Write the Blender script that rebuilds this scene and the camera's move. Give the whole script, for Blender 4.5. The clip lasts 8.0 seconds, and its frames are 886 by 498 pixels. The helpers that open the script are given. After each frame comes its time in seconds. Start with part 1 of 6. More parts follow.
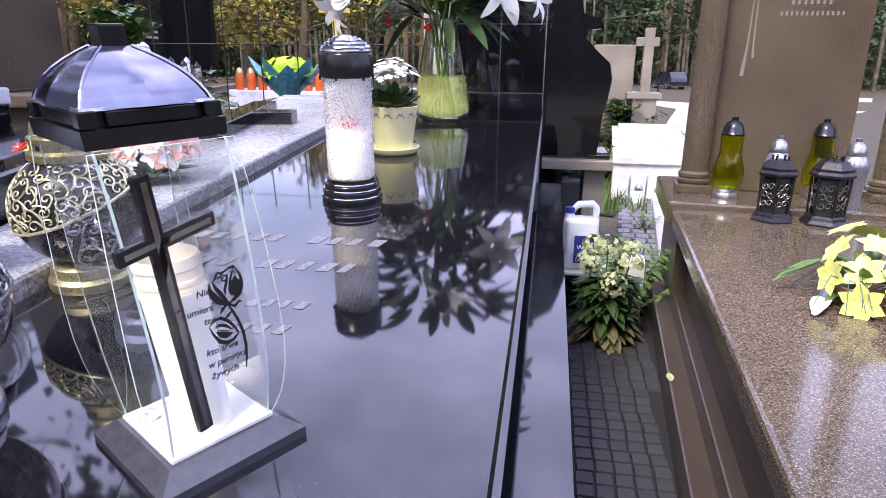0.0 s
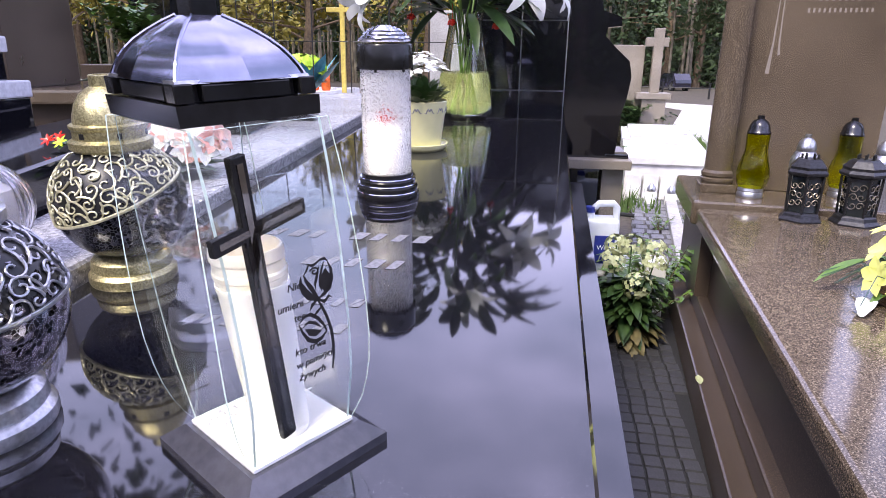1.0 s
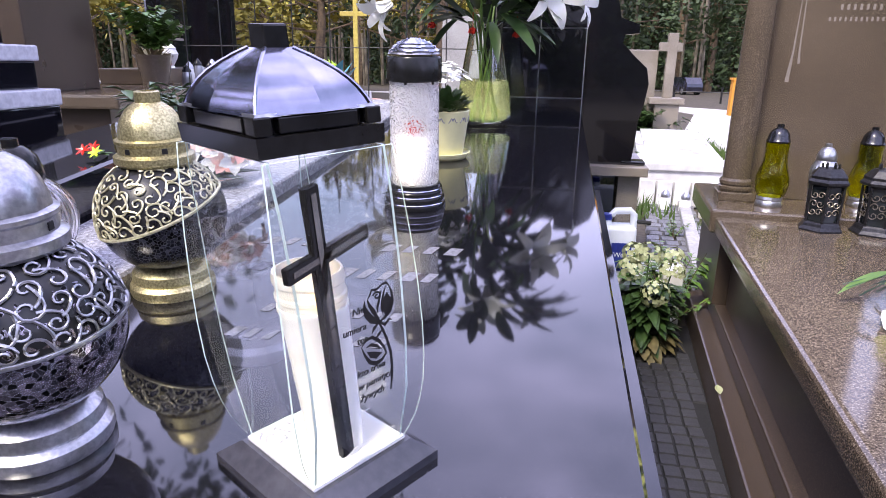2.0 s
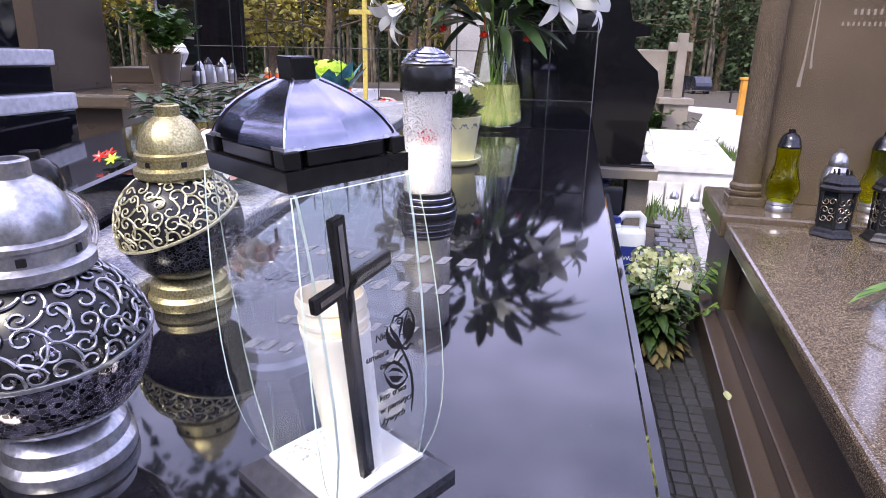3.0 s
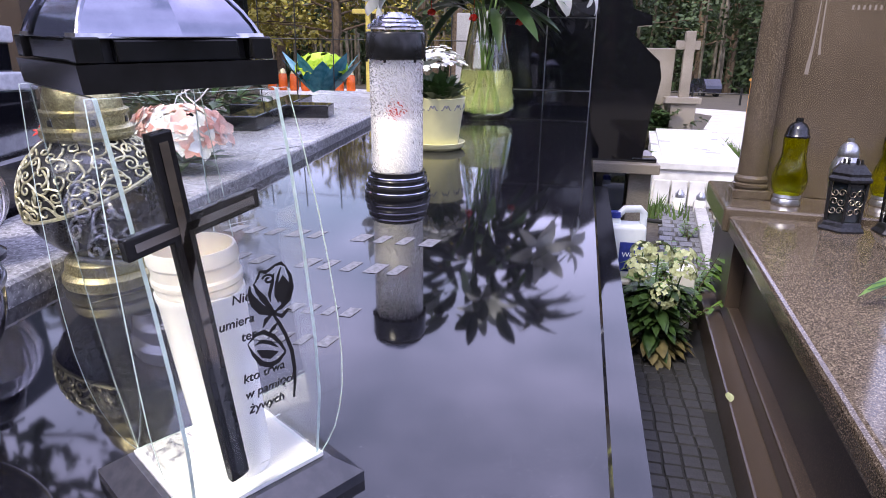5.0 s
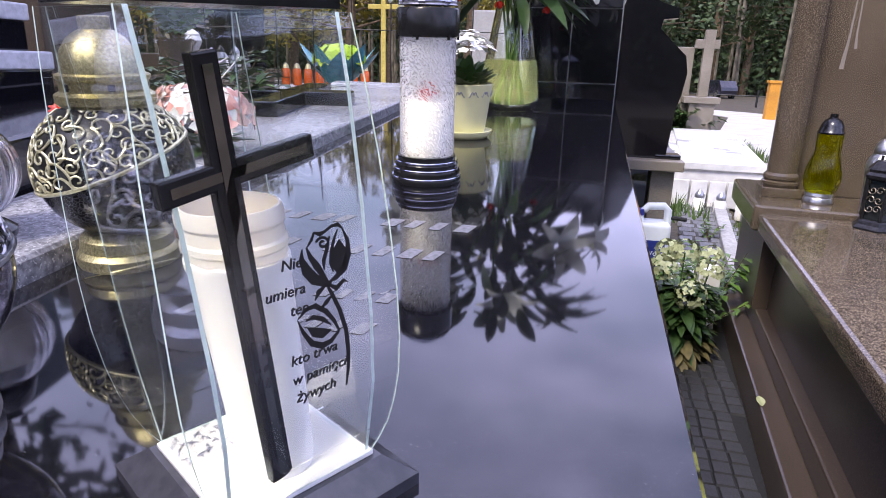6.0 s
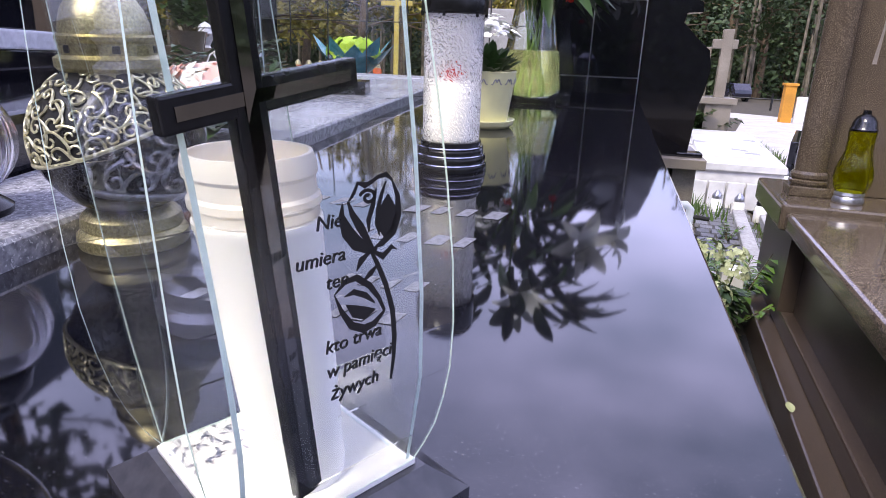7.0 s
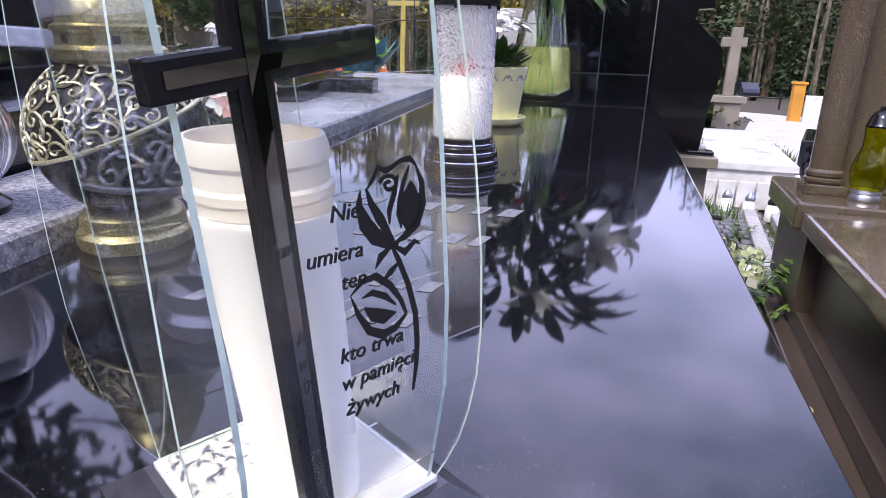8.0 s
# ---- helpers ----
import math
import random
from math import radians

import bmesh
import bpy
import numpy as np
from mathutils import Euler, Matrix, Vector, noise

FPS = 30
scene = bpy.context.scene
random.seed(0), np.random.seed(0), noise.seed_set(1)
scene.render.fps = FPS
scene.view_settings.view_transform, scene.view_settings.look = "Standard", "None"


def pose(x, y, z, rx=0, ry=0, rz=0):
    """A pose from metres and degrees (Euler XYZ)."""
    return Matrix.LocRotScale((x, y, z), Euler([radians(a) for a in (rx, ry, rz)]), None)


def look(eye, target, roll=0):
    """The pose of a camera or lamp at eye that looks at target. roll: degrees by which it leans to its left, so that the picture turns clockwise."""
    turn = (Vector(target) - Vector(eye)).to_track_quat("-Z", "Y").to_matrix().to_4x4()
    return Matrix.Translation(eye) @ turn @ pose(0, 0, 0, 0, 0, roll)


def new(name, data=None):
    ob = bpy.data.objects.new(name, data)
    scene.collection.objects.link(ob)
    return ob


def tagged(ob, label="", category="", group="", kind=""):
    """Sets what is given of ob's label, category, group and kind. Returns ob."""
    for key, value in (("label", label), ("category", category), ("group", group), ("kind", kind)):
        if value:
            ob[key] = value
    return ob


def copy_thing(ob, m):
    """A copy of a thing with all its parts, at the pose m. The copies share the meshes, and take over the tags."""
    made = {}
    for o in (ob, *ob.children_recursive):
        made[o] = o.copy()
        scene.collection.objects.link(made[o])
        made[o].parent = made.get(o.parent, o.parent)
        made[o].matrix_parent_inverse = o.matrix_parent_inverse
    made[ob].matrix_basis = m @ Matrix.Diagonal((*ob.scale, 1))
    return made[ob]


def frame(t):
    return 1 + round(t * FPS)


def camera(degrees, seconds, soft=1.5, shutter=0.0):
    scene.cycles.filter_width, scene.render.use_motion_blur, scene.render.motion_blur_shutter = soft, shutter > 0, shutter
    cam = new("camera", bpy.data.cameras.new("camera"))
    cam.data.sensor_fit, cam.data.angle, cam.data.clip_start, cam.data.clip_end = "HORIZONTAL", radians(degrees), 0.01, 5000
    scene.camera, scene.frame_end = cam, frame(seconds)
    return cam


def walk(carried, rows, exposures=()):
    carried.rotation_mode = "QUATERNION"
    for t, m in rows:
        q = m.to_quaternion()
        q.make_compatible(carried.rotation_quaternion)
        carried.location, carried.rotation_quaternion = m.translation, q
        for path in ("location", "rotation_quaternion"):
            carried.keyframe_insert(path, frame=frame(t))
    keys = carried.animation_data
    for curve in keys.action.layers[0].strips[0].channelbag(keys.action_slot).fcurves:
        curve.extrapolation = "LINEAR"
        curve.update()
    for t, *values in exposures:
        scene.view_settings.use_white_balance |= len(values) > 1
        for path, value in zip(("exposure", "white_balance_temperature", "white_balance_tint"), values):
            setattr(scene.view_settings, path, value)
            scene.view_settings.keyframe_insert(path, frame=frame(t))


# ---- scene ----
cam = camera(70.5, 8.0, soft=0.9)
PATH = [
    (0, (-0.024, 0.029, 0.933), (-0.332, 1.918, 0.355), 0.6),
    (0.5, (-0.059, 0.055, 0.913), (-0.364, 1.947, 0.344), 0.4),
    (1, (-0.092, 0.048, 0.917), (-0.404, 1.938, 0.342), 0.8),
    (1.5, (-0.11, 0.049, 0.912), (-0.436, 1.939, 0.347), 0.6),
    (2, (-0.122, 0.039, 0.932), (-0.461, 1.926, 0.364), 1.0),
    (2.2, (-0.12, 0.035, 0.946), (-0.464, 1.922, 0.377), 0.9),
    (3.3, (-0.134, 0.039, 0.951), (-0.5, 1.918, 0.372), 1.5),
    (3.5, (-0.126, 0.046, 0.933), (-0.498, 1.924, 0.356), 1.5),
    (4, (-0.092, 0.074, 0.909), (-0.472, 1.952, 0.336), 1.1),
    (4.5, (-0.078, 0.097, 0.908), (-0.459, 1.976, 0.342), 1.1),
    (6, (-0.124, 0.155, 0.868), (-0.54, 2.027, 0.3), 1.9),
    (6.5, (-0.143, 0.166, 0.862), (-0.572, 2.033, 0.287), 2.4),
    (7, (-0.155, 0.197, 0.839), (-0.597, 2.063, 0.271), 2.5),
    (7.5, (-0.162, 0.206, 0.842), (-0.613, 2.064, 0.257), 2.8),
    (8, (-0.167, 0.218, 0.83), (-0.629, 2.08, 0.263), 2.2),
]
walk(cam, [(t, look(*p)) for t, *p in PATH], exposures=[(0.0, 1.56, 7250, 10), (3.0, 1.43, 7250, 10), (8.0, 1.17, 7050, 9)])

# ---- world, sun ----
world = bpy.data.worlds.new("sky")
scene.world = world
world.use_nodes = True
wn, wl = world.node_tree.nodes, world.node_tree.links
wn.clear()
w_out = wn.new("ShaderNodeOutputWorld")
w_bg = wn.new("ShaderNodeBackground")
w_sky = wn.new("ShaderNodeTexSky")
w_sky.sky_type = "NISHITA"
w_sky.sun_disc = False
w_sky.sun_elevation, w_sky.sun_rotation = radians(52), radians(205)
w_sky.air_density, w_sky.dust_density, w_sky.ozone_density = 1.0, 0.8, 3.5
w_co = wn.new("ShaderNodeTexCoord")
w_map = wn.new("ShaderNodeMapping")
w_map.inputs["Scale"].default_value = (1.6, 1.6, 3.4)
w_noise = wn.new("ShaderNodeTexNoise")
w_noise.inputs["Scale"].default_value = 1.5
w_noise.inputs["Detail"].default_value = 3
w_ramp = wn.new("ShaderNodeValToRGB")
w_ramp.color_ramp.elements[0].position, w_ramp.color_ramp.elements[1].position = 0.28, 0.82
w_mix = wn.new("ShaderNodeMixRGB")
w_mix.inputs["Color2"].default_value = (9.4, 9.3, 16.3, 1)
w_bg.inputs["Strength"].default_value = 0.145
wl.new(w_co.outputs["Generated"], w_map.inputs["Vector"])
wl.new(w_map.outputs["Vector"], w_noise.inputs["Vector"])
wl.new(w_noise.outputs["Fac"], w_ramp.inputs["Fac"])
wl.new(w_ramp.outputs["Color"], w_mix.inputs["Fac"])
wl.new(w_sky.outputs["Color"], w_mix.inputs["Color1"])
wl.new(w_mix.outputs["Color"], w_bg.inputs["Color"])
wl.new(w_bg.outputs["Background"], w_out.inputs["Surface"])

sun = new("sun", bpy.data.lights.new("sun", "SUN"))
sun.data.energy, sun.data.angle, sun.data.color = 1.5, radians(14), (1.0, 0.95, 0.88)
sun.matrix_world = look((-2.3, -5.0, 7.2), (0, 0, 0))


# ---- materials ----
def mat(name, a, b=None, scale=40.0, rough=0.5, rough_var=0.1, metal=0.0, bump=0.0, spec=0.5, speckle=None, speckle_scale=600.0, speckle_at=0.62, stain=0.25, trans=0.0, sss=0.0, random_value=0.0, coat=0.0):
    """A surface with fine grain and broad uneven stains; a and b are its two tones, speckle a third in small flecks."""
    m = bpy.data.materials.new(name)
    m.use_nodes = True
    nt = m.node_tree
    n, l = nt.nodes, nt.links
    bs = n["Principled BSDF"]
    b = b or tuple(c * 0.75 for c in a)
    co = n.new("ShaderNodeTexCoord")
    fine = n.new("ShaderNodeTexNoise")
    fine.inputs["Scale"].default_value, fine.inputs["Detail"].default_value = scale, 8
    broad = n.new("ShaderNodeTexNoise")
    broad.inputs["Scale"].default_value, broad.inputs["Detail"].default_value = 3.0, 4
    l.new(co.outputs["Object"], fine.inputs["Vector"])
    l.new(co.outputs["Object"], broad.inputs["Vector"])
    ramp = n.new("ShaderNodeValToRGB")
    ramp.color_ramp.elements[0].position, ramp.color_ramp.elements[1].position = 0.35, 0.65
    ramp.color_ramp.elements[0].color, ramp.color_ramp.elements[1].color = (*b, 1), (*a, 1)
    l.new(fine.outputs["Fac"], ramp.inputs["Fac"])
    color = ramp.outputs["Color"]
    if speckle:
        vo = n.new("ShaderNodeTexNoise")
        vo.inputs["Scale"].default_value, vo.inputs["Detail"].default_value = speckle_scale, 2
        l.new(co.outputs["Object"], vo.inputs["Vector"])
        sr = n.new("ShaderNodeValToRGB")
        sr.color_ramp.elements[0].position, sr.color_ramp.elements[1].position = speckle_at, speckle_at + 0.05
        l.new(vo.outputs["Fac"], sr.inputs["Fac"])
        mx = n.new("ShaderNodeMixRGB")
        mx.inputs["Color2"].default_value = (*speckle, 1)
        l.new(sr.outputs["Color"], mx.inputs["Fac"])
        l.new(color, mx.inputs["Color1"])
        color = mx.outputs["Color"]
    if stain:
        st = n.new("ShaderNodeMapRange")
        st.inputs["From Min"].default_value, st.inputs["From Max"].default_value = 0.3, 0.7
        st.inputs["To Min"].default_value, st.inputs["To Max"].default_value = 1 - stain, 1 + stain * 0.4
        l.new(broad.outputs["Fac"], st.inputs["Value"])
        hs = n.new("ShaderNodeHueSaturation")
        l.new(st.outputs["Result"], hs.inputs["Value"])
        l.new(color, hs.inputs["Color"])
        color = hs.outputs["Color"]
    if random_value:
        oi = n.new("ShaderNodeObjectInfo")
        rr = n.new("ShaderNodeMapRange")
        rr.inputs["To Min"].default_value, rr.inputs["To Max"].default_value = 1 - random_value, 1 + random_value
        l.new(oi.outputs["Random"], rr.inputs["Value"])
        h2 = n.new("ShaderNodeHueSaturation")
        l.new(rr.outputs["Result"], h2.inputs["Value"])
        l.new(color, h2.inputs["Color"])
        color = h2.outputs["Color"]
    l.new(color, bs.inputs["Base Color"])
    rm = n.new("ShaderNodeMapRange")
    rm.inputs["To Min"].default_value, rm.inputs["To Max"].default_value = max(0.01, rough - rough_var), min(1, rough + rough_var)
    l.new(broad.outputs["Fac"], rm.inputs["Value"])
    l.new(rm.outputs["Result"], bs.inputs["Roughness"])
    bs.inputs["Metallic"].default_value = metal
    bs.inputs["Specular IOR Level"].default_value = spec
    bs.inputs["Transmission Weight"].default_value = trans
    bs.inputs["Coat Weight"].default_value = coat
    if sss:
        bs.inputs["Subsurface Weight"].default_value = sss
        bs.inputs["Subsurface Radius"].default_value = (0.01, 0.01, 0.008)
    if bump:
        bp = n.new("ShaderNodeBump")
        bp.inputs["Strength"].default_value, bp.inputs["Distance"].default_value = min(1, bump), 0.002
        l.new(fine.outputs["Fac"], bp.inputs["Height"])
        l.new(bp.outputs["Normal"], bs.inputs["Normal"])
    return m


def glass(name, color=(1, 1, 1), rough=0.0, ior=1.45, pattern=0.0, pattern_scale=90.0):
    m = bpy.data.materials.new(name)
    m.use_nodes = True
    n, l = m.node_tree.nodes, m.node_tree.links
    bs = n["Principled BSDF"]
    bs.inputs["Base Color"].default_value = (*color, 1)
    bs.inputs["Roughness"].default_value = rough
    bs.inputs["Transmission Weight"].default_value = 1
    bs.inputs["IOR"].default_value = ior
    if pattern:
        co = n.new("ShaderNodeTexCoord")
        wv = n.new("ShaderNodeTexWave")
        wv.wave_type = "RINGS"
        wv.inputs["Scale"].default_value, wv.inputs["Distortion"].default_value, wv.inputs["Detail"].default_value = pattern_scale, 14, 1
        bp = n.new("ShaderNodeBump")
        bp.inputs["Strength"].default_value, bp.inputs["Distance"].default_value = pattern, 0.004
        l.new(co.outputs["Object"], wv.inputs["Vector"])
        l.new(wv.outputs["Fac"], bp.inputs["Height"])
        l.new(bp.outputs["Normal"], bs.inputs["Normal"])
    return m


def pressed(name, scale):
    """Clear glass pressed with swirls; white on its raised lines stands in for refracted sky light."""
    m = glass(name, (1, 1, 1), 0.02, 1.4, 0.25, scale)
    n, l = m.node_tree.nodes, m.node_tree.links
    wv = next(q for q in n if q.bl_idname == "ShaderNodeTexWave")
    ramp = n.new("ShaderNodeValToRGB")
    ramp.color_ramp.elements[0].position, ramp.color_ramp.elements[1].position = 0.5, 0.85
    ramp.color_ramp.elements[1].color = (0.6, 0.6, 0.6, 1)
    wv.wave_type, wv.bands_direction = "BANDS", "DIAGONAL"
    wv.inputs["Distortion"].default_value, wv.inputs["Detail"].default_value, wv.inputs["Detail Scale"].default_value = 15, 1.0, 1.2
    l.new(wv.outputs["Fac"], ramp.inputs["Fac"])
    # painted white in place of the sky's brightness bent through the relief
    frost = n.new("ShaderNodeBsdfDiffuse")
    frost.inputs["Color"].default_value = (0.9, 0.9, 0.92, 1)
    through_light = n.new("ShaderNodeBsdfTranslucent")
    through_light.inputs["Color"].default_value = (0.9, 0.9, 0.92, 1)
    both = n.new("ShaderNodeMixShader")
    l.new(frost.outputs["BSDF"], both.inputs[1])
    l.new(through_light.outputs["BSDF"], both.inputs[2])
    mix = n.new("ShaderNodeMixShader")
    out = n["Material Output"]
    l.new(ramp.outputs["Color"], mix.inputs["Fac"])
    l.new(n["Principled BSDF"].outputs["BSDF"], mix.inputs[1])
    l.new(both.outputs["Shader"], mix.inputs[2])
    l.new(mix.outputs["Shader"], out.inputs["Surface"])
    return m


def crackle(name, a, crack, scale, metal=0.6, rough=0.15):
    """Broken mirror mosaic: cells of slightly different tilt and tone with pale joints."""
    m = bpy.data.materials.new(name)
    m.use_nodes = True
    n, l = m.node_tree.nodes, m.node_tree.links
    bs = n["Principled BSDF"]
    co = n.new("ShaderNodeTexCoord")
    v1, v2 = n.new("ShaderNodeTexVoronoi"), n.new("ShaderNodeTexVoronoi")
    v1.feature = "DISTANCE_TO_EDGE"
    for v in (v1, v2):
        v.inputs["Scale"].default_value = scale
        l.new(co.outputs["Object"], v.inputs["Vector"])
    rp = n.new("ShaderNodeValToRGB")
    rp.color_ramp.elements[0].position, rp.color_ramp.elements[1].position = 0.03, 0.07
    l.new(v1.outputs["Distance"], rp.inputs["Fac"])
    hs = n.new("ShaderNodeMixRGB")
    hs.blend_type = "MULTIPLY"
    hs.inputs["Fac"].default_value = 1.0
    hs.inputs["Color1"].default_value = (*a, 1)
    bw = n.new("ShaderNodeRGBToBW")
    l.new(v2.outputs["Color"], bw.inputs["Color"])
    pw = n.new("ShaderNodeMath")
    pw.operation = "POWER"
    pw.inputs[1].default_value = 3.0
    l.new(bw.outputs["Val"], pw.inputs[0])
    l.new(pw.outputs[0], hs.inputs["Color2"])
    mx = n.new("ShaderNodeMixRGB")
    mx.inputs["Color1"].default_value = (*crack, 1)
    l.new(rp.outputs["Color"], mx.inputs["Fac"])
    l.new(hs.outputs["Color"], mx.inputs["Color2"])
    l.new(mx.outputs["Color"], bs.inputs["Base Color"])
    bp = n.new("ShaderNodeBump")
    bp.inputs["Strength"].default_value, bp.inputs["Distance"].default_value = 0.9, 0.003
    l.new(bw.outputs["Val"], bp.inputs["Height"])
    l.new(bp.outputs["Normal"], bs.inputs["Normal"])
    bs.inputs["Metallic"].default_value, bs.inputs["Roughness"].default_value = metal, rough
    return m


M_BLACK = mat("black_granite", (0.009, 0.009, 0.012), (0.004, 0.004, 0.006), 300, 0.045, 0.03, speckle=(0.05, 0.05, 0.055), speckle_scale=700, speckle_at=0.66, spec=0.9)
M_BLACKROUGH = mat("sawn_granite", (0.62, 0.62, 0.65), (0.2, 0.2, 0.22), 420, 0.55, bump=0.6)
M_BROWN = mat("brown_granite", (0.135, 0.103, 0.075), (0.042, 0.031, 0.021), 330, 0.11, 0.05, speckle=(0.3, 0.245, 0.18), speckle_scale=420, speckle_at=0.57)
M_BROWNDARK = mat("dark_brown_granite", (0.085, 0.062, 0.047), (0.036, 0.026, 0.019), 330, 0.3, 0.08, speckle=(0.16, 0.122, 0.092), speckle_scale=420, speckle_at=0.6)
M_GREY = mat("grey_granite", (0.42, 0.42, 0.45), (0.17, 0.17, 0.19), 150, 0.25, 0.1, speckle=(0.6, 0.6, 0.62), speckle_scale=360, speckle_at=0.6, bump=0.1)
M_PALESTONE = mat("pale_grey_stone", (0.66, 0.66, 0.7), (0.5, 0.5, 0.54), 90, 0.35, 0.1, stain=0.2)
M_TAN = mat("tan_granite", (0.33, 0.29, 0.24), (0.2, 0.17, 0.135), 240, 0.4)
M_MARBLE = mat("white_marble", (0.8, 0.79, 0.77), (0.68, 0.67, 0.66), 12, 0.3)
M_CONC = mat("concrete", (0.42, 0.41, 0.39), (0.3, 0.29, 0.28), 60, 0.85, bump=0.4)
M_PAVE = mat("paving_stone", (0.2, 0.2, 0.21), (0.12, 0.12, 0.125), 120, 0.75, bump=0.5, random_value=0.2)
M_MAT = mat("dark_rubber_tile", (0.045, 0.045, 0.05), (0.03, 0.03, 0.033), 200, 0.6, bump=0.3, random_value=0.12)
M_MATGAP = mat("tile_joint", (0.016, 0.016, 0.016), (0.01, 0.01, 0.01), 200, 0.8)
M_SOIL = mat("soil", (0.09, 0.075, 0.05), (0.05, 0.04, 0.028), 25, 0.95, bump=0.8)
M_SAND = mat("pale_gravel_road", (0.55, 0.52, 0.48), (0.42, 0.4, 0.36), 40, 0.9, bump=0.4)
M_GRASS = mat("grass_blade", (0.1, 0.17, 0.035), (0.05, 0.1, 0.02), 8, 0.6)
M_PLAST_BLACK = mat("black_plastic", (0.014, 0.014, 0.015), (0.01, 0.01, 0.01), 120, 0.2, 0.06, spec=0.28)
M_DOME = mat("dome_film", (0.36, 0.36, 0.44), (0.3, 0.3, 0.38), 60, 0.14, 0.04, metal=1.0, stain=0.15, bump=0.05)
M_CHROME = mat("chrome_film", (0.5, 0.5, 0.56), (0.44, 0.44, 0.5), 30, 0.07, 0.03, metal=1.0, stain=0.08)
M_SILVER = mat("brushed_silver", (0.55, 0.55, 0.58), (0.38, 0.38, 0.41), 260, 0.3, 0.1, metal=0.9, bump=0.15)
M_GOLD = mat("aged_gold", (0.74, 0.66, 0.36), (0.36, 0.31, 0.15), 420, 0.3, 0.1, metal=0.85, bump=0.35)
M_CROSSMIRROR = mat("dark_mirror_inlay", (0.3, 0.29, 0.27), (0.22, 0.21, 0.2), 60, 0.05, 0.03, metal=1.0, stain=0.1)
M_GOLDPALE = mat("pale_gold_wire", (0.86, 0.82, 0.58), (0.62, 0.57, 0.34), 300, 0.32, 0.1, metal=0.6)
M_GREYBASE = mat("satin_grey_plastic", (0.055, 0.055, 0.068), (0.04, 0.04, 0.05), 120, 0.16, 0.05, spec=0.75)
M_WHITEPL = mat("white_plastic", (0.86, 0.86, 0.86), (0.82, 0.82, 0.82), 40, 0.35, stain=0.04, sss=0.3)
M_WHITEPLATE = mat("white_glitter_plate", (0.86, 0.86, 0.86), (0.78, 0.78, 0.78), 300, 0.3, stain=0.05)
M_FROST = mat("frosted_plastic", (0.92, 0.92, 0.92), (0.88, 0.88, 0.88), 40, 0.3, stain=0.03, trans=0.45)
M_GLASS = glass("clear_glass", (0.985, 1.0, 0.99))
M_GLASSEDGE = mat("ground_glass_edge", (0.72, 0.86, 0.84), (0.6, 0.76, 0.75), 200, 0.25, stain=0.05)
M_GLASSPAT = pressed("pressed_glass", 85)
M_CRYSTAL = glass("fluted_crystal", (0.97, 0.96, 1.0), 0.12)
M_GUN = mat("gunmetal_cap", (0.075, 0.075, 0.082), (0.04, 0.04, 0.043), 200, 0.22, 0.08, metal=0.9, bump=0.1)
M_BRONZE = mat("dark_bronze_scroll", (0.3, 0.26, 0.2), (0.12, 0.1, 0.08), 200, 0.3, 0.1, metal=0.8)
M_GAPLINER = mat("dark_gap_liner", (0.022, 0.022, 0.024), (0.012, 0.012, 0.013), 90, 0.3, spec=0.4)
M_WOODSHADE = mat("wood_shade_sheet", (0.05, 0.062, 0.028), (0.015, 0.022, 0.01), 1.6, 0.9)
M_TRUNK = mat("slender_trunk", (0.2, 0.17, 0.12), (0.1, 0.085, 0.06), 3, 0.9, stain=0.4)
M_YELGLASS = glass("yellow_glass", (0.82, 0.86, 0.02), 0.03)
M_VASE = glass("vase_glass", (0.97, 1, 0.95))
M_WATER = mat("cloudy_yellow_water", (0.76, 0.8, 0.4), (0.68, 0.72, 0.32), 20, 0.12, trans=0.78, stain=0.1)
M_PRINT_SHADE = mat("black_print_and_vent_shade", (0.008, 0.008, 0.01), (0.006, 0.006, 0.007), 80, 0.4, stain=0)
M_ENGRAVE = mat("silver_engraving", (0.24, 0.24, 0.26), (0.1, 0.1, 0.115), 220, 0.5)
M_JOINT = mat("pale_tile_grout", (0.5, 0.5, 0.52), (0.36, 0.36, 0.38), 90, 0.8)
M_WHITELETTER = mat("pale_engraving", (0.3, 0.26, 0.22), (0.2, 0.17, 0.14), 220, 0.6)
M_MOSAIC = crackle("mirror_mosaic_violet", (0.72, 0.64, 0.74), (0.36, 0.34, 0.38), 240, 0.85, 0.1)
M_MOSAICDARK = crackle("mirror_mosaic_dark", (0.11, 0.11, 0.14), (0.12, 0.12, 0.13), 260, 0.5, 0.2)
M_POT = mat("cream_ceramic", (0.78, 0.75, 0.42), (0.72, 0.69, 0.38), 30, 0.3, stain=0.1)
M_POTTRIM = mat("grey_pot_pattern", (0.28, 0.28, 0.3), (0.18, 0.18, 0.2), 90, 0.4)
M_LEAF = mat("dark_green_leaf", (0.055, 0.11, 0.03), (0.03, 0.065, 0.018), 30, 0.4, random_value=0.2)
M_LEAFLIGHT = mat("light_green_leaf", (0.14, 0.26, 0.05), (0.08, 0.17, 0.03), 30, 0.45)
M_LEAFDRY = mat("browned_leaf", (0.17, 0.14, 0.06), (0.09, 0.075, 0.03), 30, 0.6)
M_PETALW = mat("white_petal", (0.84, 0.84, 0.8), (0.78, 0.79, 0.72), 30, 0.5, stain=0.08, sss=0.15)
M_PETALCREAM = mat("greenish_cream_petal", (0.46, 0.49, 0.28), (0.33, 0.37, 0.19), 60, 0.55, stain=0.15)
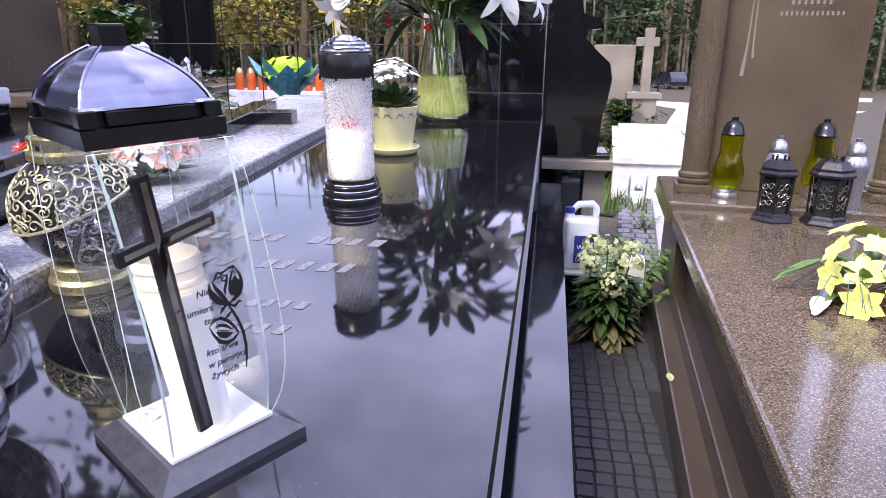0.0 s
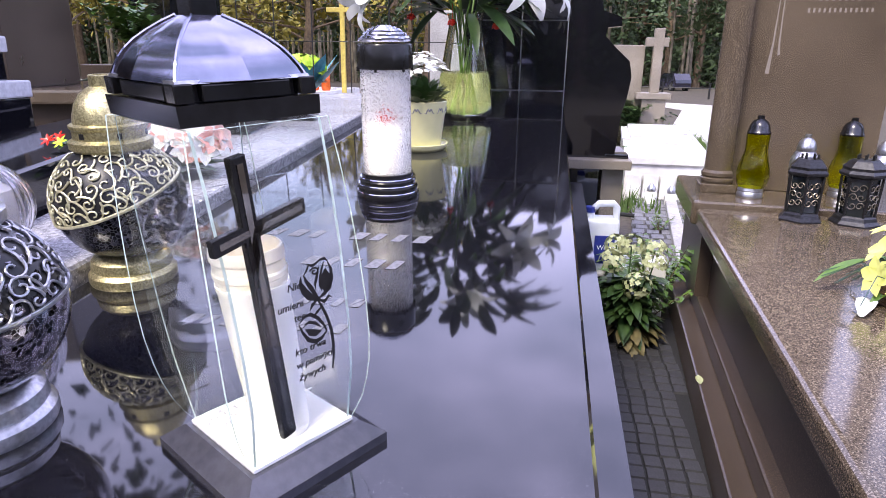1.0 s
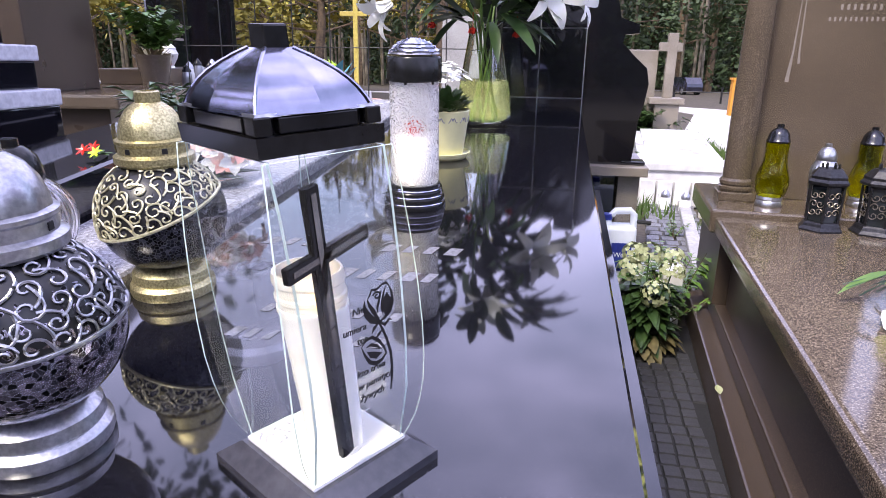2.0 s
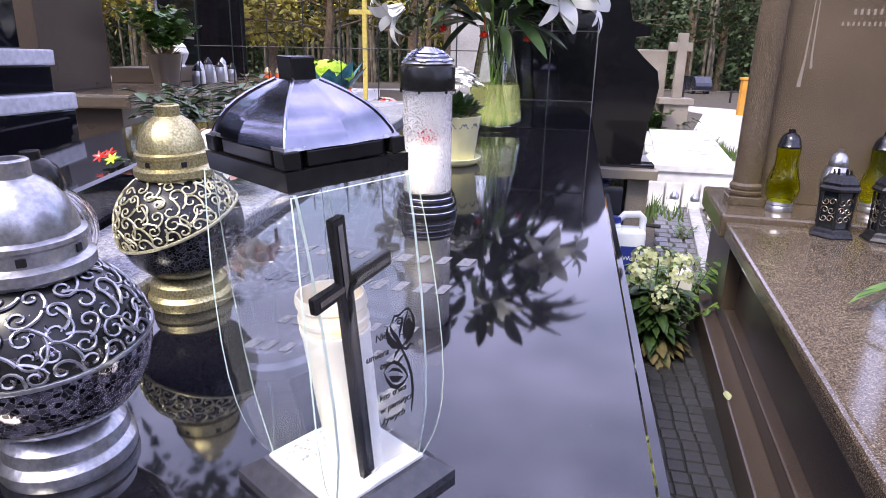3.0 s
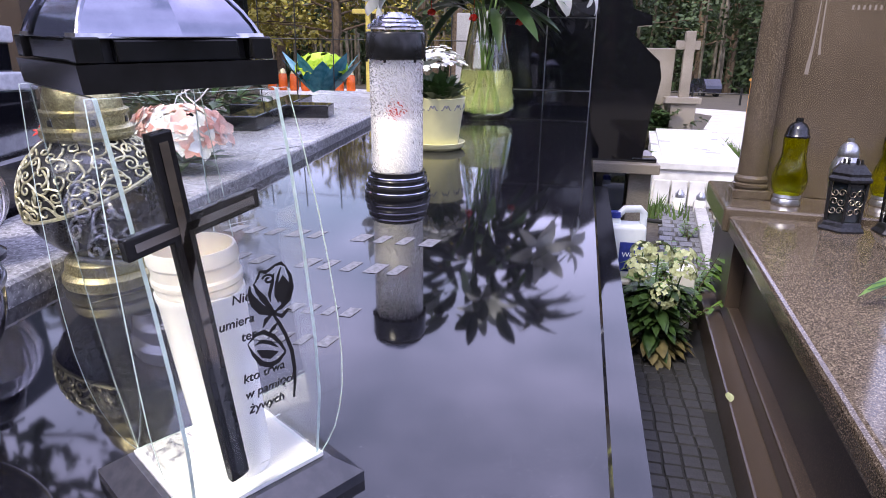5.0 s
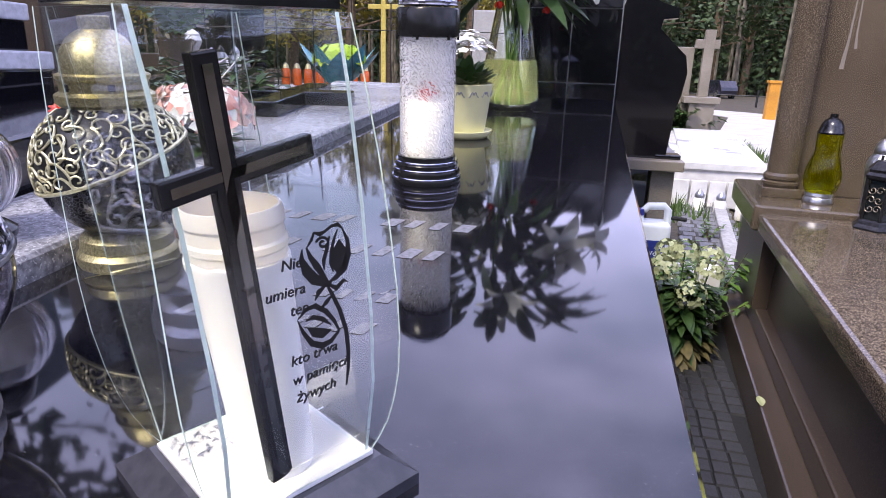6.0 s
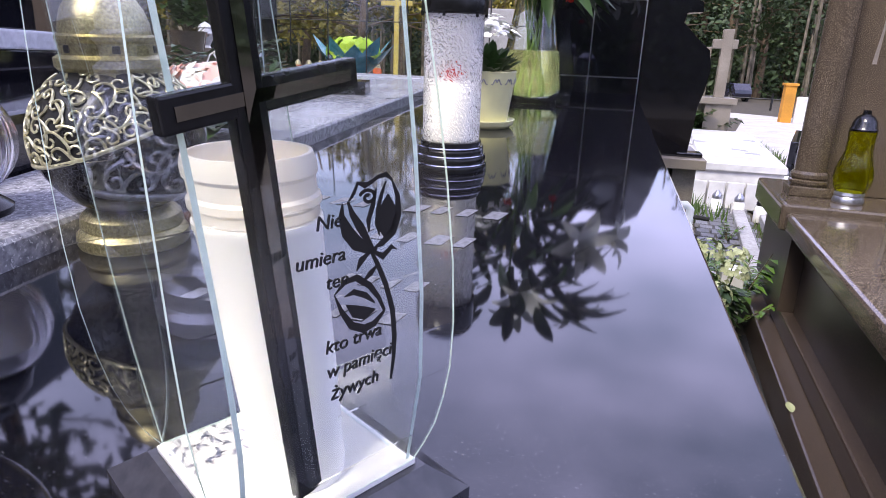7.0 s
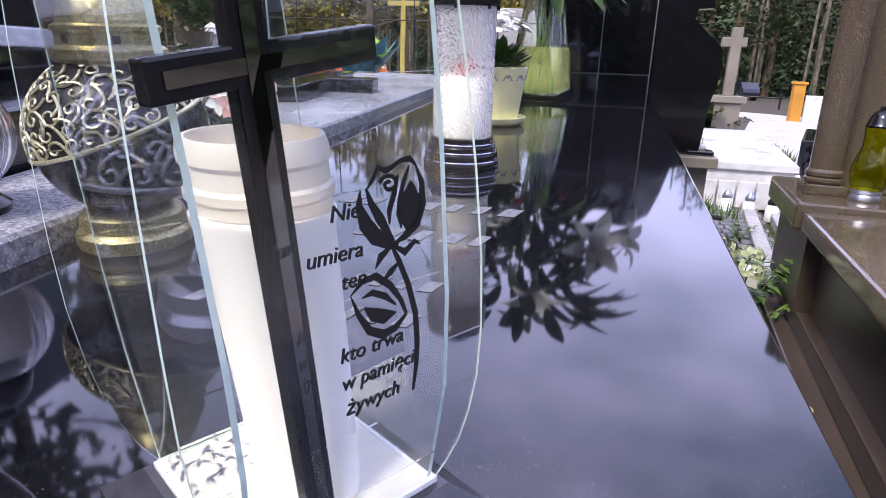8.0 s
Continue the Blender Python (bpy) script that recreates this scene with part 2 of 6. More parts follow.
M_PETALY = mat("lemon_petal", (0.8, 0.82, 0.26), (0.72, 0.76, 0.2), 30, 0.5, stain=0.1)
M_PETALP = mat("peach_petal", (0.84, 0.4, 0.32), (0.8, 0.6, 0.5), 25, 0.5, stain=0.1)
M_PETALL = mat("lime_petal", (0.5, 0.72, 0.04), (0.42, 0.62, 0.04), 25, 0.5)
M_RED = mat("glossy_red", (0.55, 0.03, 0.015), (0.45, 0.02, 0.01), 30, 0.25)
M_ORANGE = mat("orange_glass", (0.75, 0.14, 0.02), (0.6, 0.1, 0.015), 30, 0.25)
M_WICKER = mat("brown_wicker", (0.2, 0.11, 0.05), (0.09, 0.05, 0.022), 180, 0.6, bump=0.6)
M_TEAL = mat("teal_foil", (0.12, 0.42, 0.5), (0.05, 0.26, 0.33), 40, 0.25)
M_BLUEGRASS = mat("bluish_grass", (0.07, 0.14, 0.12), (0.04, 0.09, 0.08), 40, 0.5)
M_BARK = mat("pine_bark", (0.2, 0.14, 0.085), (0.1, 0.07, 0.045), 14, 0.9, bump=0.6, random_value=0.3)
M_FOL = mat("tree_leaves", (0.055, 0.09, 0.028), (0.025, 0.048, 0.015), 4, 0.6, random_value=0.3)
M_FOLY = mat("yellowing_leaves", (0.42, 0.35, 0.05), (0.18, 0.16, 0.03), 4, 0.6, random_value=0.3)
M_JUG = mat("milky_plastic", (0.72, 0.76, 0.8), (0.66, 0.7, 0.75), 30, 0.35, stain=0.05, sss=0.2)
M_BLUE = mat("blue_label", (0.03, 0.05, 0.3), (0.02, 0.03, 0.2), 60, 0.35)
M_YELWOOD = mat("yellow_painted_wood", (0.62, 0.5, 0.12), (0.5, 0.38, 0.08), 40, 0.5)
M_OCHRE = mat("ochre_plaster", (0.66, 0.3, 0.04), (0.55, 0.24, 0.03), 40, 0.8)
M_CARPAINT = mat("dark_car_paint", (0.03, 0.03, 0.05), (0.025, 0.025, 0.04), 30, 0.12, 0.04, coat=0.5)
M_TYRE = mat("tyre_rubber", (0.02, 0.02, 0.02), (0.015, 0.015, 0.015), 60, 0.8)
M_DARKGLASS = mat("car_window", (0.02, 0.025, 0.03), (0.015, 0.02, 0.022), 30, 0.05)
M_WIRE = mat("black_wire", (0.015, 0.015, 0.015), (0.01, 0.01, 0.01), 60, 0.5)
M_WAX = mat("white_wax", (0.88, 0.87, 0.84), (0.84, 0.83, 0.8), 30, 0.4, stain=0.03, sss=0.3)


def emitter(name, color, power):
    m = bpy.data.materials.new(name)
    m.use_nodes = True
    bs = m.node_tree.nodes["Principled BSDF"]
    bs.inputs["Base Color"].default_value = (*color, 1)
    bs.inputs["Emission Color"].default_value = (*color, 1)
    bs.inputs["Emission Strength"].default_value = power
    return m


M_FLAME = emitter("amber_led", (1.0, 0.62, 0.14), 4.5)


# ---- mesh helpers ----
def part(name, bm, material, parent=None, label="", smooth=None, m=None):
    """Links a bmesh as one mesh object under a thing or a part."""
    me = bpy.data.meshes.new(name)
    bm.normal_update()
    bm.to_mesh(me)
    bm.free()
    for x in material if isinstance(material, (list, tuple)) else [material]:
        me.materials.append(x)
    if smooth is not None:
        me.shade_smooth()
        me.set_sharp_from_angle(angle=radians(smooth))
    ob = new(name, me)
    if parent is not None:
        ob.parent = parent
    if m is not None:
        ob.matrix_basis = m
    if label:
        ob["label"] = label
    return ob


def share(name, src, parent, m):
    """Another object on the mesh of src."""
    ob = new(name, src.data)
    ob.parent = parent
    ob.matrix_basis = m
    return ob


def thing(name, m, label, category, group="", kind=""):
    ob = new(name)
    ob.empty_display_size = 0.02
    ob.matrix_basis = m
    return tagged(ob, label, category, group, kind)


def box(sx, sy, sz, bevel=0.0, at=(0, 0, 0), bm=None, seg=2, m=None):
    """A box with its bottom centre at at."""
    b = bm or bmesh.new()
    g = bmesh.ops.create_cube(b, size=1)["verts"]
    bmesh.ops.scale(b, vec=(sx, sy, sz), verts=g)
    bmesh.ops.translate(b, vec=(at[0], at[1], at[2] + sz / 2), verts=g)
    if bevel:
        es = list({e for v in g for e in v.link_edges})
        r = bmesh.ops.bevel(b, geom=es, offset=bevel, segments=seg, profile=0.6, affect="EDGES")
        g = list({v for f in r["faces"] for v in f.verts} | {v for v in g if v.is_valid})
    if m is not None:
        bmesh.ops.transform(b, matrix=m, verts=[v for v in g if v.is_valid])
    return b


def lathe(profile, seg=32, bm=None, at=(0, 0, 0), flute=0.0, flutes=0, square=0.0):
    """Turns (radius, height) pairs round z; flute waves the radius."""
    b = bm or bmesh.new()
    rings = []
    for r, h in profile:
        if r < 1e-5:
            rings.append([b.verts.new((at[0], at[1], at[2] + h))])
            continue
        ring = []
        for i in range(seg):
            a = 2 * math.pi * i / seg
            q = r * (1 + flute * math.cos(flutes * a)) if flutes else r
            ring.append(b.verts.new((at[0] + q * math.cos(a), at[1] + q * math.sin(a), at[2] + h)))
        rings.append(ring)
    for p, q in zip(rings, rings[1:]):
        for i in range(seg):
            j = (i + 1) % seg
            if len(p) == 1 and len(q) == 1:
                continue
            if len(p) == 1:
                b.faces.new((p[0], q[j], q[i]))
            elif len(q) == 1:
                b.faces.new((p[i], p[j], q[0]))
            else:
                b.faces.new((p[i], p[j], q[j], q[i]))
    return b


def loft(rings, close=True, bm=None):
    """Joins rings of points (all of one length) and caps the ends."""
    b = bm or bmesh.new()
    vs = [[b.verts.new(p) for p in r] for r in rings]
    n = len(vs[0])
    for p, q in zip(vs, vs[1:]):
        for i in range(n):
            j = (i + 1) % n
            b.faces.new((p[i], p[j], q[j], q[i]))
    if close:
        b.faces.new(list(reversed(vs[0])))
        b.faces.new(vs[-1])
    return b


def prism(points, h0, h1, bm=None):
    """A flat outline in x, y raised from h0 to h1."""
    return loft([[(x, y, h0) for x, y in points], [(x, y, h1) for x, y in points]], True, bm)


def tube(points, radius, seg=6, bm=None, taper=None):
    b = bm or bmesh.new()
    pts = [Vector(p) for p in points]
    rings = []
    for i, p in enumerate(pts):
        d = (pts[min(i + 1, len(pts) - 1)] - pts[max(i - 1, 0)]).normalized()
        s = d.cross(Vector((0, 0, 1))) if abs(d.z) < 0.95 else d.cross(Vector((1, 0, 0)))
        s.normalize()
        u = s.cross(d)
        r = radius * (1 + (taper - 1) * i / (len(pts) - 1)) if taper is not None else radius
        rings.append([p + (s * math.cos(2 * math.pi * k / seg) + u * math.sin(2 * math.pi * k / seg)) * r for k in range(seg)])
    return loft(rings, True, b)


def ribbon(points, width, bm=None, z=0.0, thick=0.0):
    """A flat stroke in x, y along points; width is one number or one a point."""
    b = bm or bmesh.new()
    pts = [Vector((p[0], p[1], 0)) for p in points]
    ws = width if isinstance(width, (list, tuple)) else [width] * len(pts)
    prev = None
    for i, p in enumerate(pts):
        d = (pts[min(i + 1, len(pts) - 1)] - pts[max(i - 1, 0)]).normalized()
        s = Vector((-d.y, d.x, 0)) * ws[i] / 2
        pair = (b.verts.new((p.x + s.x, p.y + s.y, z)), b.verts.new((p.x - s.x, p.y - s.y, z)))
        if prev:
            b.faces.new((prev[0], prev[1], pair[1], pair[0]))
        prev = pair
    return b


def leaf(b, base, tip, width, droop=0.15, up=Vector((0, 0, 1)), fold=0.2, steps=4, mi=0):
    """One pointed leaf or petal from base to tip, folded along its rib."""
    base, tip = Vector(base), Vector(tip)
    d = tip - base
    L = d.length
    s = d.cross(up)
    if s.length < 1e-6:
        s = Vector((1, 0, 0))
    s.normalize()
    u = s.cross(d).normalized()
    rows = []
    for i in range(steps + 1):
        t = i / steps
        w = width * math.sin(math.pi * min(1, 0.06 + t * 0.94)) ** 0.8 * (1 - 0.25 * t)
        c = base + d * t - up * (droop * L * t * t)
        if i == steps:
            rows.append([b.verts.new(c)])
        else:
            rows.append([b.verts.new(c - s * w / 2 + u * w * fold), b.verts.new(c), b.verts.new(c + s * w / 2 + u * w * fold)])
    for p, q in zip(rows, rows[1:]):
        if len(q) == 3:
            fs = [(p[0], p[1], q[1], q[0]), (p[1], p[2], q[2], q[1])]
        else:
            fs = [(p[0], p[1], q[0]), (p[1], p[2], q[0])]
        for f in fs:
            x = b.faces.new(f)
            x.material_index = mi
            x.smooth = True
    return b


def rnd(a, b):
    return random.uniform(a, b)


def text_mesh(name, words, size, material, parent, m, shear=0.0, align="LEFT", depth=0.0003):
    cu = bpy.data.curves.new(name, "FONT")
    cu.body, cu.size, cu.shear, cu.align_x, cu.extrude = words, size, shear, align, depth
    tmp = new("tmp", cu)
    bpy.context.view_layer.update()
    me = bpy.data.meshes.new_from_object(tmp.evaluated_get(bpy.context.evaluated_depsgraph_get()))
    bpy.data.objects.remove(tmp)
    bpy.data.curves.remove(cu)
    me.materials.clear()
    me.materials.append(material)
    ob = new(name, me)
    ob.parent = parent
    ob.matrix_basis = m
    return ob


SLOPE = math.degrees(math.atan(0.0528))


def slab_z(y):
    return 0.658 + 0.0528 * (y - 0.4)


def on_slab(x, y, rz=0.0, up=0.0):
    """A pose on the sloping black slab."""
    return pose(x, y, slab_z(y) + up, SLOPE, 0, 0) @ pose(0, 0, 0, 0, 0, rz)


# ---- ground ----
g = bmesh.new()
bmesh.ops.create_grid(g, x_segments=60, y_segments=60, size=60)
for v in g.verts:
    far = max(0.0, math.hypot(v.co.x, v.co.y - 2) - 10)
    v.co.z = -0.004 + (0.12 * noise.noise(v.co * 0.15) * min(1, far / 10))
ground = tagged(part("ground", g, M_SOIL), "brown soil of the cemetery with sparse grass", "ground", kind="structure")


def grass_patch(x0, x1, y0, y1, count, h0, h1, z=0.0):
    b = bmesh.new()
    for _ in range(count):
        x, y, h = rnd(x0, x1), rnd(y0, y1), rnd(h0, h1)
        a = rnd(0, 6.28)
        w = h * 0.06
        dx, dy = math.cos(a) * h * rnd(0.1, 0.5), math.sin(a) * h * rnd(0.1, 0.5)
        p = [b.verts.new((x - w, y, z)), b.verts.new((x + w, y, z)), b.verts.new((x + dx, y + dy, z + h))]
        b.faces.new(p)
    return tagged(part("grass", b, M_GRASS), "short green grass between the graves", "grass", kind="stuff")


# pale road and the far lane behind the graves
rd = prism([(0.85, 5.2), (1.35, 5.2), (2.3, 9.0), (6.5, 14.5), (9.0, 20.0), (-1.0, 24.0), (-30, 24.0), (-30, 20.5), (1.0, 20.0), (2.6, 14.0), (1.25, 8.0)], -0.02, 0.004)
tagged(part("road", rd, M_SAND), "pale gravel lane leading to the cemetery gate", "road", kind="structure")
plaza = prism([(-9.0, 4.8), (-0.1, 4.8), (-0.1, 11.0), (-9.0, 11.0)], -0.02, 0.003)
tagged(part("pavement", plaza, M_CONC), "worn pale concrete walk between graves", "pavement", kind="structure")

# dark ribbed tiles in the gap between the two tombs
gap = tagged(part("pavement", prism([(-0.02, 0.0), (0.34, 0.0), (0.45, 2.34), (0.0, 2.34)], -0.02, 0.002), M_MATGAP), "dark tiled strip between the two tombs", "pavement", kind="structure")
# grey cobble path behind
path = tagged(part("pavement", prism([(0.3, 2.7), (0.62, 2.7), (0.98, 5.6), (0.68, 5.6)], -0.02, 0.006), M_SOIL), "grey cobbled path between kerbs", "pavement", kind="structure")

# ---- the black grave ----
def xl(y):
    return -0.60 - 0.04 * (y - 0.6)


def tiers(outline_low, outline_high, bevel):
    b = loft([outline_low, outline_high])
    if bevel:
        bmesh.ops.bevel(b, geom=[e for e in b.edges if sum(v.co.z for v in e.verts) / 2 > sum(p[2] for p in outline_low) / len(outline_low) + 0.02 and abs(e.verts[0].co.z - e.verts[1].co.z) < 0.2 and any(len(f.verts) == 4 for f in e.link_faces)], offset=bevel, segments=2, affect="EDGES")
    return b


Y0, Y1 = -0.12, 2.42
black_grave = thing("black_grave", pose(0, 0, 0), "polished black granite grave with a sloping slab", "grave")
XR = -0.047
top = [(xl(Y0), Y0), (XR, Y0), (XR, Y1), (xl(Y1), Y1)]
b = loft([[(x, y, slab_z(y) - 0.105) for x, y in top], [(x, y, slab_z(y) - 0.003) for x, y in top], [(x + (0.003 if x < -0.3 else -0.003), y, slab_z(y)) for x, y in top]])
b.faces.ensure_lookup_table()
b.normal_update()
for f in b.faces:
    if abs(f.normal.x) > 0.9:
        f.material_index = 1
part("slab", b, [M_BLACK, M_BLACKROUGH], black_grave, "mirror-polished black slab with sawn grey edges")
low = [(xl(Y0) + 0.02, Y0 + 0.03), (XR - 0.012, Y0 + 0.03), (XR - 0.012, Y1), (xl(Y1) + 0.02, Y1)]
part("body", loft([[(x, y, 0.0) for x, y in low], [(x, y, slab_z(y) - 0.106) for x, y in low]]), M_BLACK, black_grave)
led = [(XR - 0.011, Y0), (0.033, Y0), (0.033, 2.3), (XR - 0.011, 2.3)]
part("ledge", loft([[(x, y, 0.0) for x, y in led], [(x, y, slab_z(y) - 0.249) for x, y in led]]), M_BLACK, black_grave)

# name and dates, cut into the slab: plain bars in place of letters
for x, y, w, h in [(-0.53, 0.842, 0.145, 0.03), (-0.355, 0.842, 0.118, 0.03), (-0.50, 0.742, 0.09, 0.03), (-0.385, 0.742, 0.135, 0.03), (-0.345, 0.632, 0.075, 0.02), (-0.43, 0.63, 0.055, 0.02), (-0.345, 0.573, 0.075, 0.02), (-0.44, 0.57, 0.06, 0.02)]:
    n = max(2, round(w / (h * 0.95)))
    c, k = w / n, 0.22 * h
    for i in range(n):
        q = 0.46 * c if i % 3 else 0.62 * c
        bar = bmesh.new()
        bar.faces.new([bar.verts.new(p) for p in ((0, 0, 0), (q, 0, 0), (q + k, h, 0), (k, h, 0))])
        part("letter_bar", bar, M_ENGRAVE, black_grave, m=on_slab(x + c * i, y, 0, 0.0005))

# tiled head wall
headwall = thing("head_wall", pose(0, 2.43, 0), "low wall of polished black tiles at the head of the grave", "wall")
part("core", box(0.372, 0.05, 1.16, 0, (-0.233, 0.0285, 0)), M_JOINT, headwall, "pale grey tile joints")
tile_cols = [(-0.416, -0.375), (-0.3705, -0.213), (-0.2085, -0.051)]
tile_rows = [(0.70, 0.8155), (0.82, 1.0565), (1.061, 1.16)]
for x0, x1 in tile_cols:
    for z0, z1 in tile_rows:
        part("tile", box(x1 - x0, 0.012, z1 - z0, 0.001, ((x0 + x1) / 2, 0.002, z0), seg=1), M_BLACK, headwall)
part("end_tile", box(0.008, 0.06, 1.16, 0.001, (-0.043, 0.03, 0), seg=1), M_BLACK, headwall)
part("cap", box(0.39, 0.075, 0.02, 0.003, (-0.233, 0.03, 1.161)), M_BLACK, headwall)

# ---- grey granite neighbour, at the same level ----
grey_grave = thing("grey_grave", pose(0, 0, 0), "pale grey granite grave slab beside the black one", "grave")


def gx(y):
    return -0.755 - 0.175 * (y - 0.6)


gt = [(gx(-0.1), -0.1), (xl(-0.1) - 0.004, -0.1), (xl(2.5) - 0.004, 2.5), (gx(2.5), 2.5)]
part("slab", loft([[(x, y, slab_z(y) - 0.04) for x, y in gt], [(x, y, slab_z(y) + 0.018) for x, y in gt], [(x + (0.003 if i in (0, 3) else -0.003), y, slab_z(y) + 0.022) for i, (x, y) in enumerate(gt)]]), M_GREY, grey_grave)
gl = [(gx(-0.1) + 0.02, -0.08), (xl(-0.1) - 0.02, -0.08), (xl(2.5) - 0.02, 2.48), (gx(2.5) + 0.02, 2.48)]
part("body", loft([[(x, y, 0) for x, y in gl], [(x, y, slab_z(y) - 0.041) for x, y in gl]]), M_GREY, grey_grave)

cr = bmesh.new()
box(0.075, 0.52, 0.034, 0.003, (0, 0, 0), cr)
box(0.27, 0.075, 0.0335, 0.003, (0.015, 0.02, 0.0), cr)
lying_cross = part("cross", cr, M_BLACK, m=on_slab(-0.895, 1.74, 9, 0.0225))
tagged(lying_cross, "polished black granite cross lying on a grey slab", "cross")

# ---- black grave further over ----
dark_grave = thing("dark_grave", pose(0, 0, 0), "long black granite grave with raised polished sides", "grave")
dg = [(gx(0.2) - 0.3, 0.2), (gx(0.2) - 0.012, 0.2), (gx(1.4) - 0.012, 1.4), (gx(1.4) - 0.2, 1.4)]
part("body", loft([[(x, y, 0) for x, y in dg], [(x, y, slab_z(y) + 0.045) for x, y in dg]]), M_BLACK, dark_grave, "polished black side panel")
part("cover", loft([[(x + (0.006 if i in (1, 2) else -0.006), y, slab_z(y) + 0.0453 + h) for i, (x, y) in enumerate(dg)] for h in (0, 0.04)] + [[(x, y + (0.004 if y < 1 else -0.004), slab_z(y) + 0.089) for x, y in dg]]), M_BLACK, dark_grave, "black cover slab with a fine edge")
stepped = thing("stepped_tomb", pose(-1.2, 1.27, 0.06, 0, 0, 4), "black stepped tomb with pale grey stone edges", "grave")
for x0, z0, z1 in [(0.0, -0.06, 0.770), (-0.025, 0.8055, 0.862), (-0.06, 0.8945, 1.2)]:
    part("tier", box(0.9, 1.7, z1 - z0, 0.003, (x0 - 0.45, -0.85 + x0, z0)), M_BLACK, stepped)
for x0, z0, z1 in [(0.004, 0.7703, 0.8052), (-0.018, 0.8623, 0.8942)]:
    part("edge_stone", box(0.9, 1.7, z1 - z0, 0.004, (x0 - 0.45, -0.85 + x0, z0)), M_PALESTONE, stepped, "pale grey edge stone")

# ---- brown granite tomb ----
tomb = thing("brown_tomb", pose(0.395, 2.14, 0, 0, 0, -4.8), "polished brown granite tomb with columns and headstone", "tomb")
TZ = 0.468


def tbox(name, x0, x1, y0, y1, z0, z1, bevel, material, label="", seg=2):
    return part(name, box(x1 - x0, y1 - y0, z1 - z0, bevel, ((x0 + x1) / 2, (y0 + y1) / 2, z0), seg=seg), material, tomb, label)


tbox("slab", 0.0, 0.98, -2.35, 0.03, TZ - 0.055, TZ, 0.016, M_BROWN, "brown speckled cover slab with a rounded edge", seg=4)
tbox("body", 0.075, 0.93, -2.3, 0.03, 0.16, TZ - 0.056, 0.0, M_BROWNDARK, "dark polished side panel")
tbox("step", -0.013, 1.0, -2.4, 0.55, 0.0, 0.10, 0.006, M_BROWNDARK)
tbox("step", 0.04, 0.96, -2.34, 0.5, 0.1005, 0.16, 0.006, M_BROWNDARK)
tbox("shelf", -0.012, 1.0, 0.0305, 0.56, TZ - 0.06, TZ + 0.02, 0.014, M_BROWN, seg=3)
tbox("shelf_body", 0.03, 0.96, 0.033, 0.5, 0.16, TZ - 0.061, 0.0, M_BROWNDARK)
tbox("headstone", 0.10, 0.585, 0.30, 0.40, TZ + 0.0205, 1.7, 0.004, M_BROWN, "tall headstone with a carved ribbon and bars of lettering")
for cx in (0.088, 0.70):
    col = part("column", lathe([(0.046, 0.075), (0.0455, 0.3), (0.044, 0.7), (0.043, 1.1), (0.043, 1.15)], 40, at=(cx, 0.255, TZ + 0.02)), M_BROWN, tomb, smooth=40)
    part("column_plinth", box(0.118, 0.118, 0.03, 0.004, (cx, 0.255, TZ + 0.0203)), M_BROWN, col)
    part("column_ring", lathe([(0.0, 0.03), (0.052, 0.03), (0.057, 0.038), (0.057, 0.046), (0.05, 0.05), (0.054, 0.056), (0.054, 0.066), (0.047, 0.075), (0, 0.075)], 40, at=(cx, 0.255, TZ + 0.0205)), M_BROWN, col, smooth=30)
rb = bmesh.new()
ribbon([(0, 0.5), (0, 0.25), (-0.002, 0.1), (-0.008, 0.0)], [0.0025, 0.0025, 0.006, 0.013], rb)
ribbon([(0.012, 0.5), (0.013, 0.25), (0.016, 0.11), (0.02, 0.06)], [0.003, 0.003, 0.005, 0.009], rb)
part("carved_ribbon", rb, M_WHITELETTER, tomb, "pale carved ribbon", m=pose(0.215, 0.2985, 0.89, 90, 0, 0))
for x, z, w, h in [(0.335, 1.12, 0.13, 0.022), (0.305, 1.085, 0.2, 0.017), (0.325, 1.165, 0.15, 0.02)]:
    bb = bmesh.new()
    n = round(w / (h * 0.9))
    for i in range(n):
        box(w / n * 0.4, 0.001, h * 0.8, 0, (w * i / n, 0, 0), bb)
    part("lettering", bb, M_WHITELETTER, tomb, "plain bars of pale lettering", m=pose(x, 0.2985, z))

# ---- black shaped headstone on a tan bench, behind ----
stone_out = [(-0.12, 0.50), (0.19, 0.50), (0.198, 0.588), (0.205, 0.696), (0.221, 0.755), (0.232, 0.84), (0.219, 0.904), (0.164, 0.952), (0.113, 1.002), (0.12, 1.036), (0.176, 1.041), (0.172, 1.076), (0.098, 1.101), (0.075, 1.2), (0.04, 1.3), (-0.04, 1.36), (-0.12, 1.36)]
b = bmesh.new()
f0 = loft([[(x, 0.0, z) for x, z in stone_out], [(x, 0.07, z) for x, z in stone_out]], True, b)
bmesh.ops.recalc_face_normals(b, faces=b.faces)
shaped = thing("headstone", pose(0, 2.85, 0.022), "black polished headstone with a curved vase-like outline", "headstone")
part("body", b, M_BLACK, shaped)
part("foot", box(0.1, 0.09, 0.018, 0.005, (0.2, 0.035, 0.5003)), M_BLACK, shaped)
bench = thing("stone_bench", pose(0, 2.78, 0), "tan granite ledge on stone legs under the headstone", "bench")
part("top", box(0.44, 0.5, 0.04, 0.004, (0.04, 0.25, 0.482)), M_TAN, bench)
part("leg", box(0.09, 0.4, 0.482, 0.004, (0.19, 0.26, 0)), M_TAN, bench)
part("panel", box(0.27, 0.36, 0.4815, 0.003, (0.0, 0.26, 0)), M_BLACK, bench, "black polished panel")
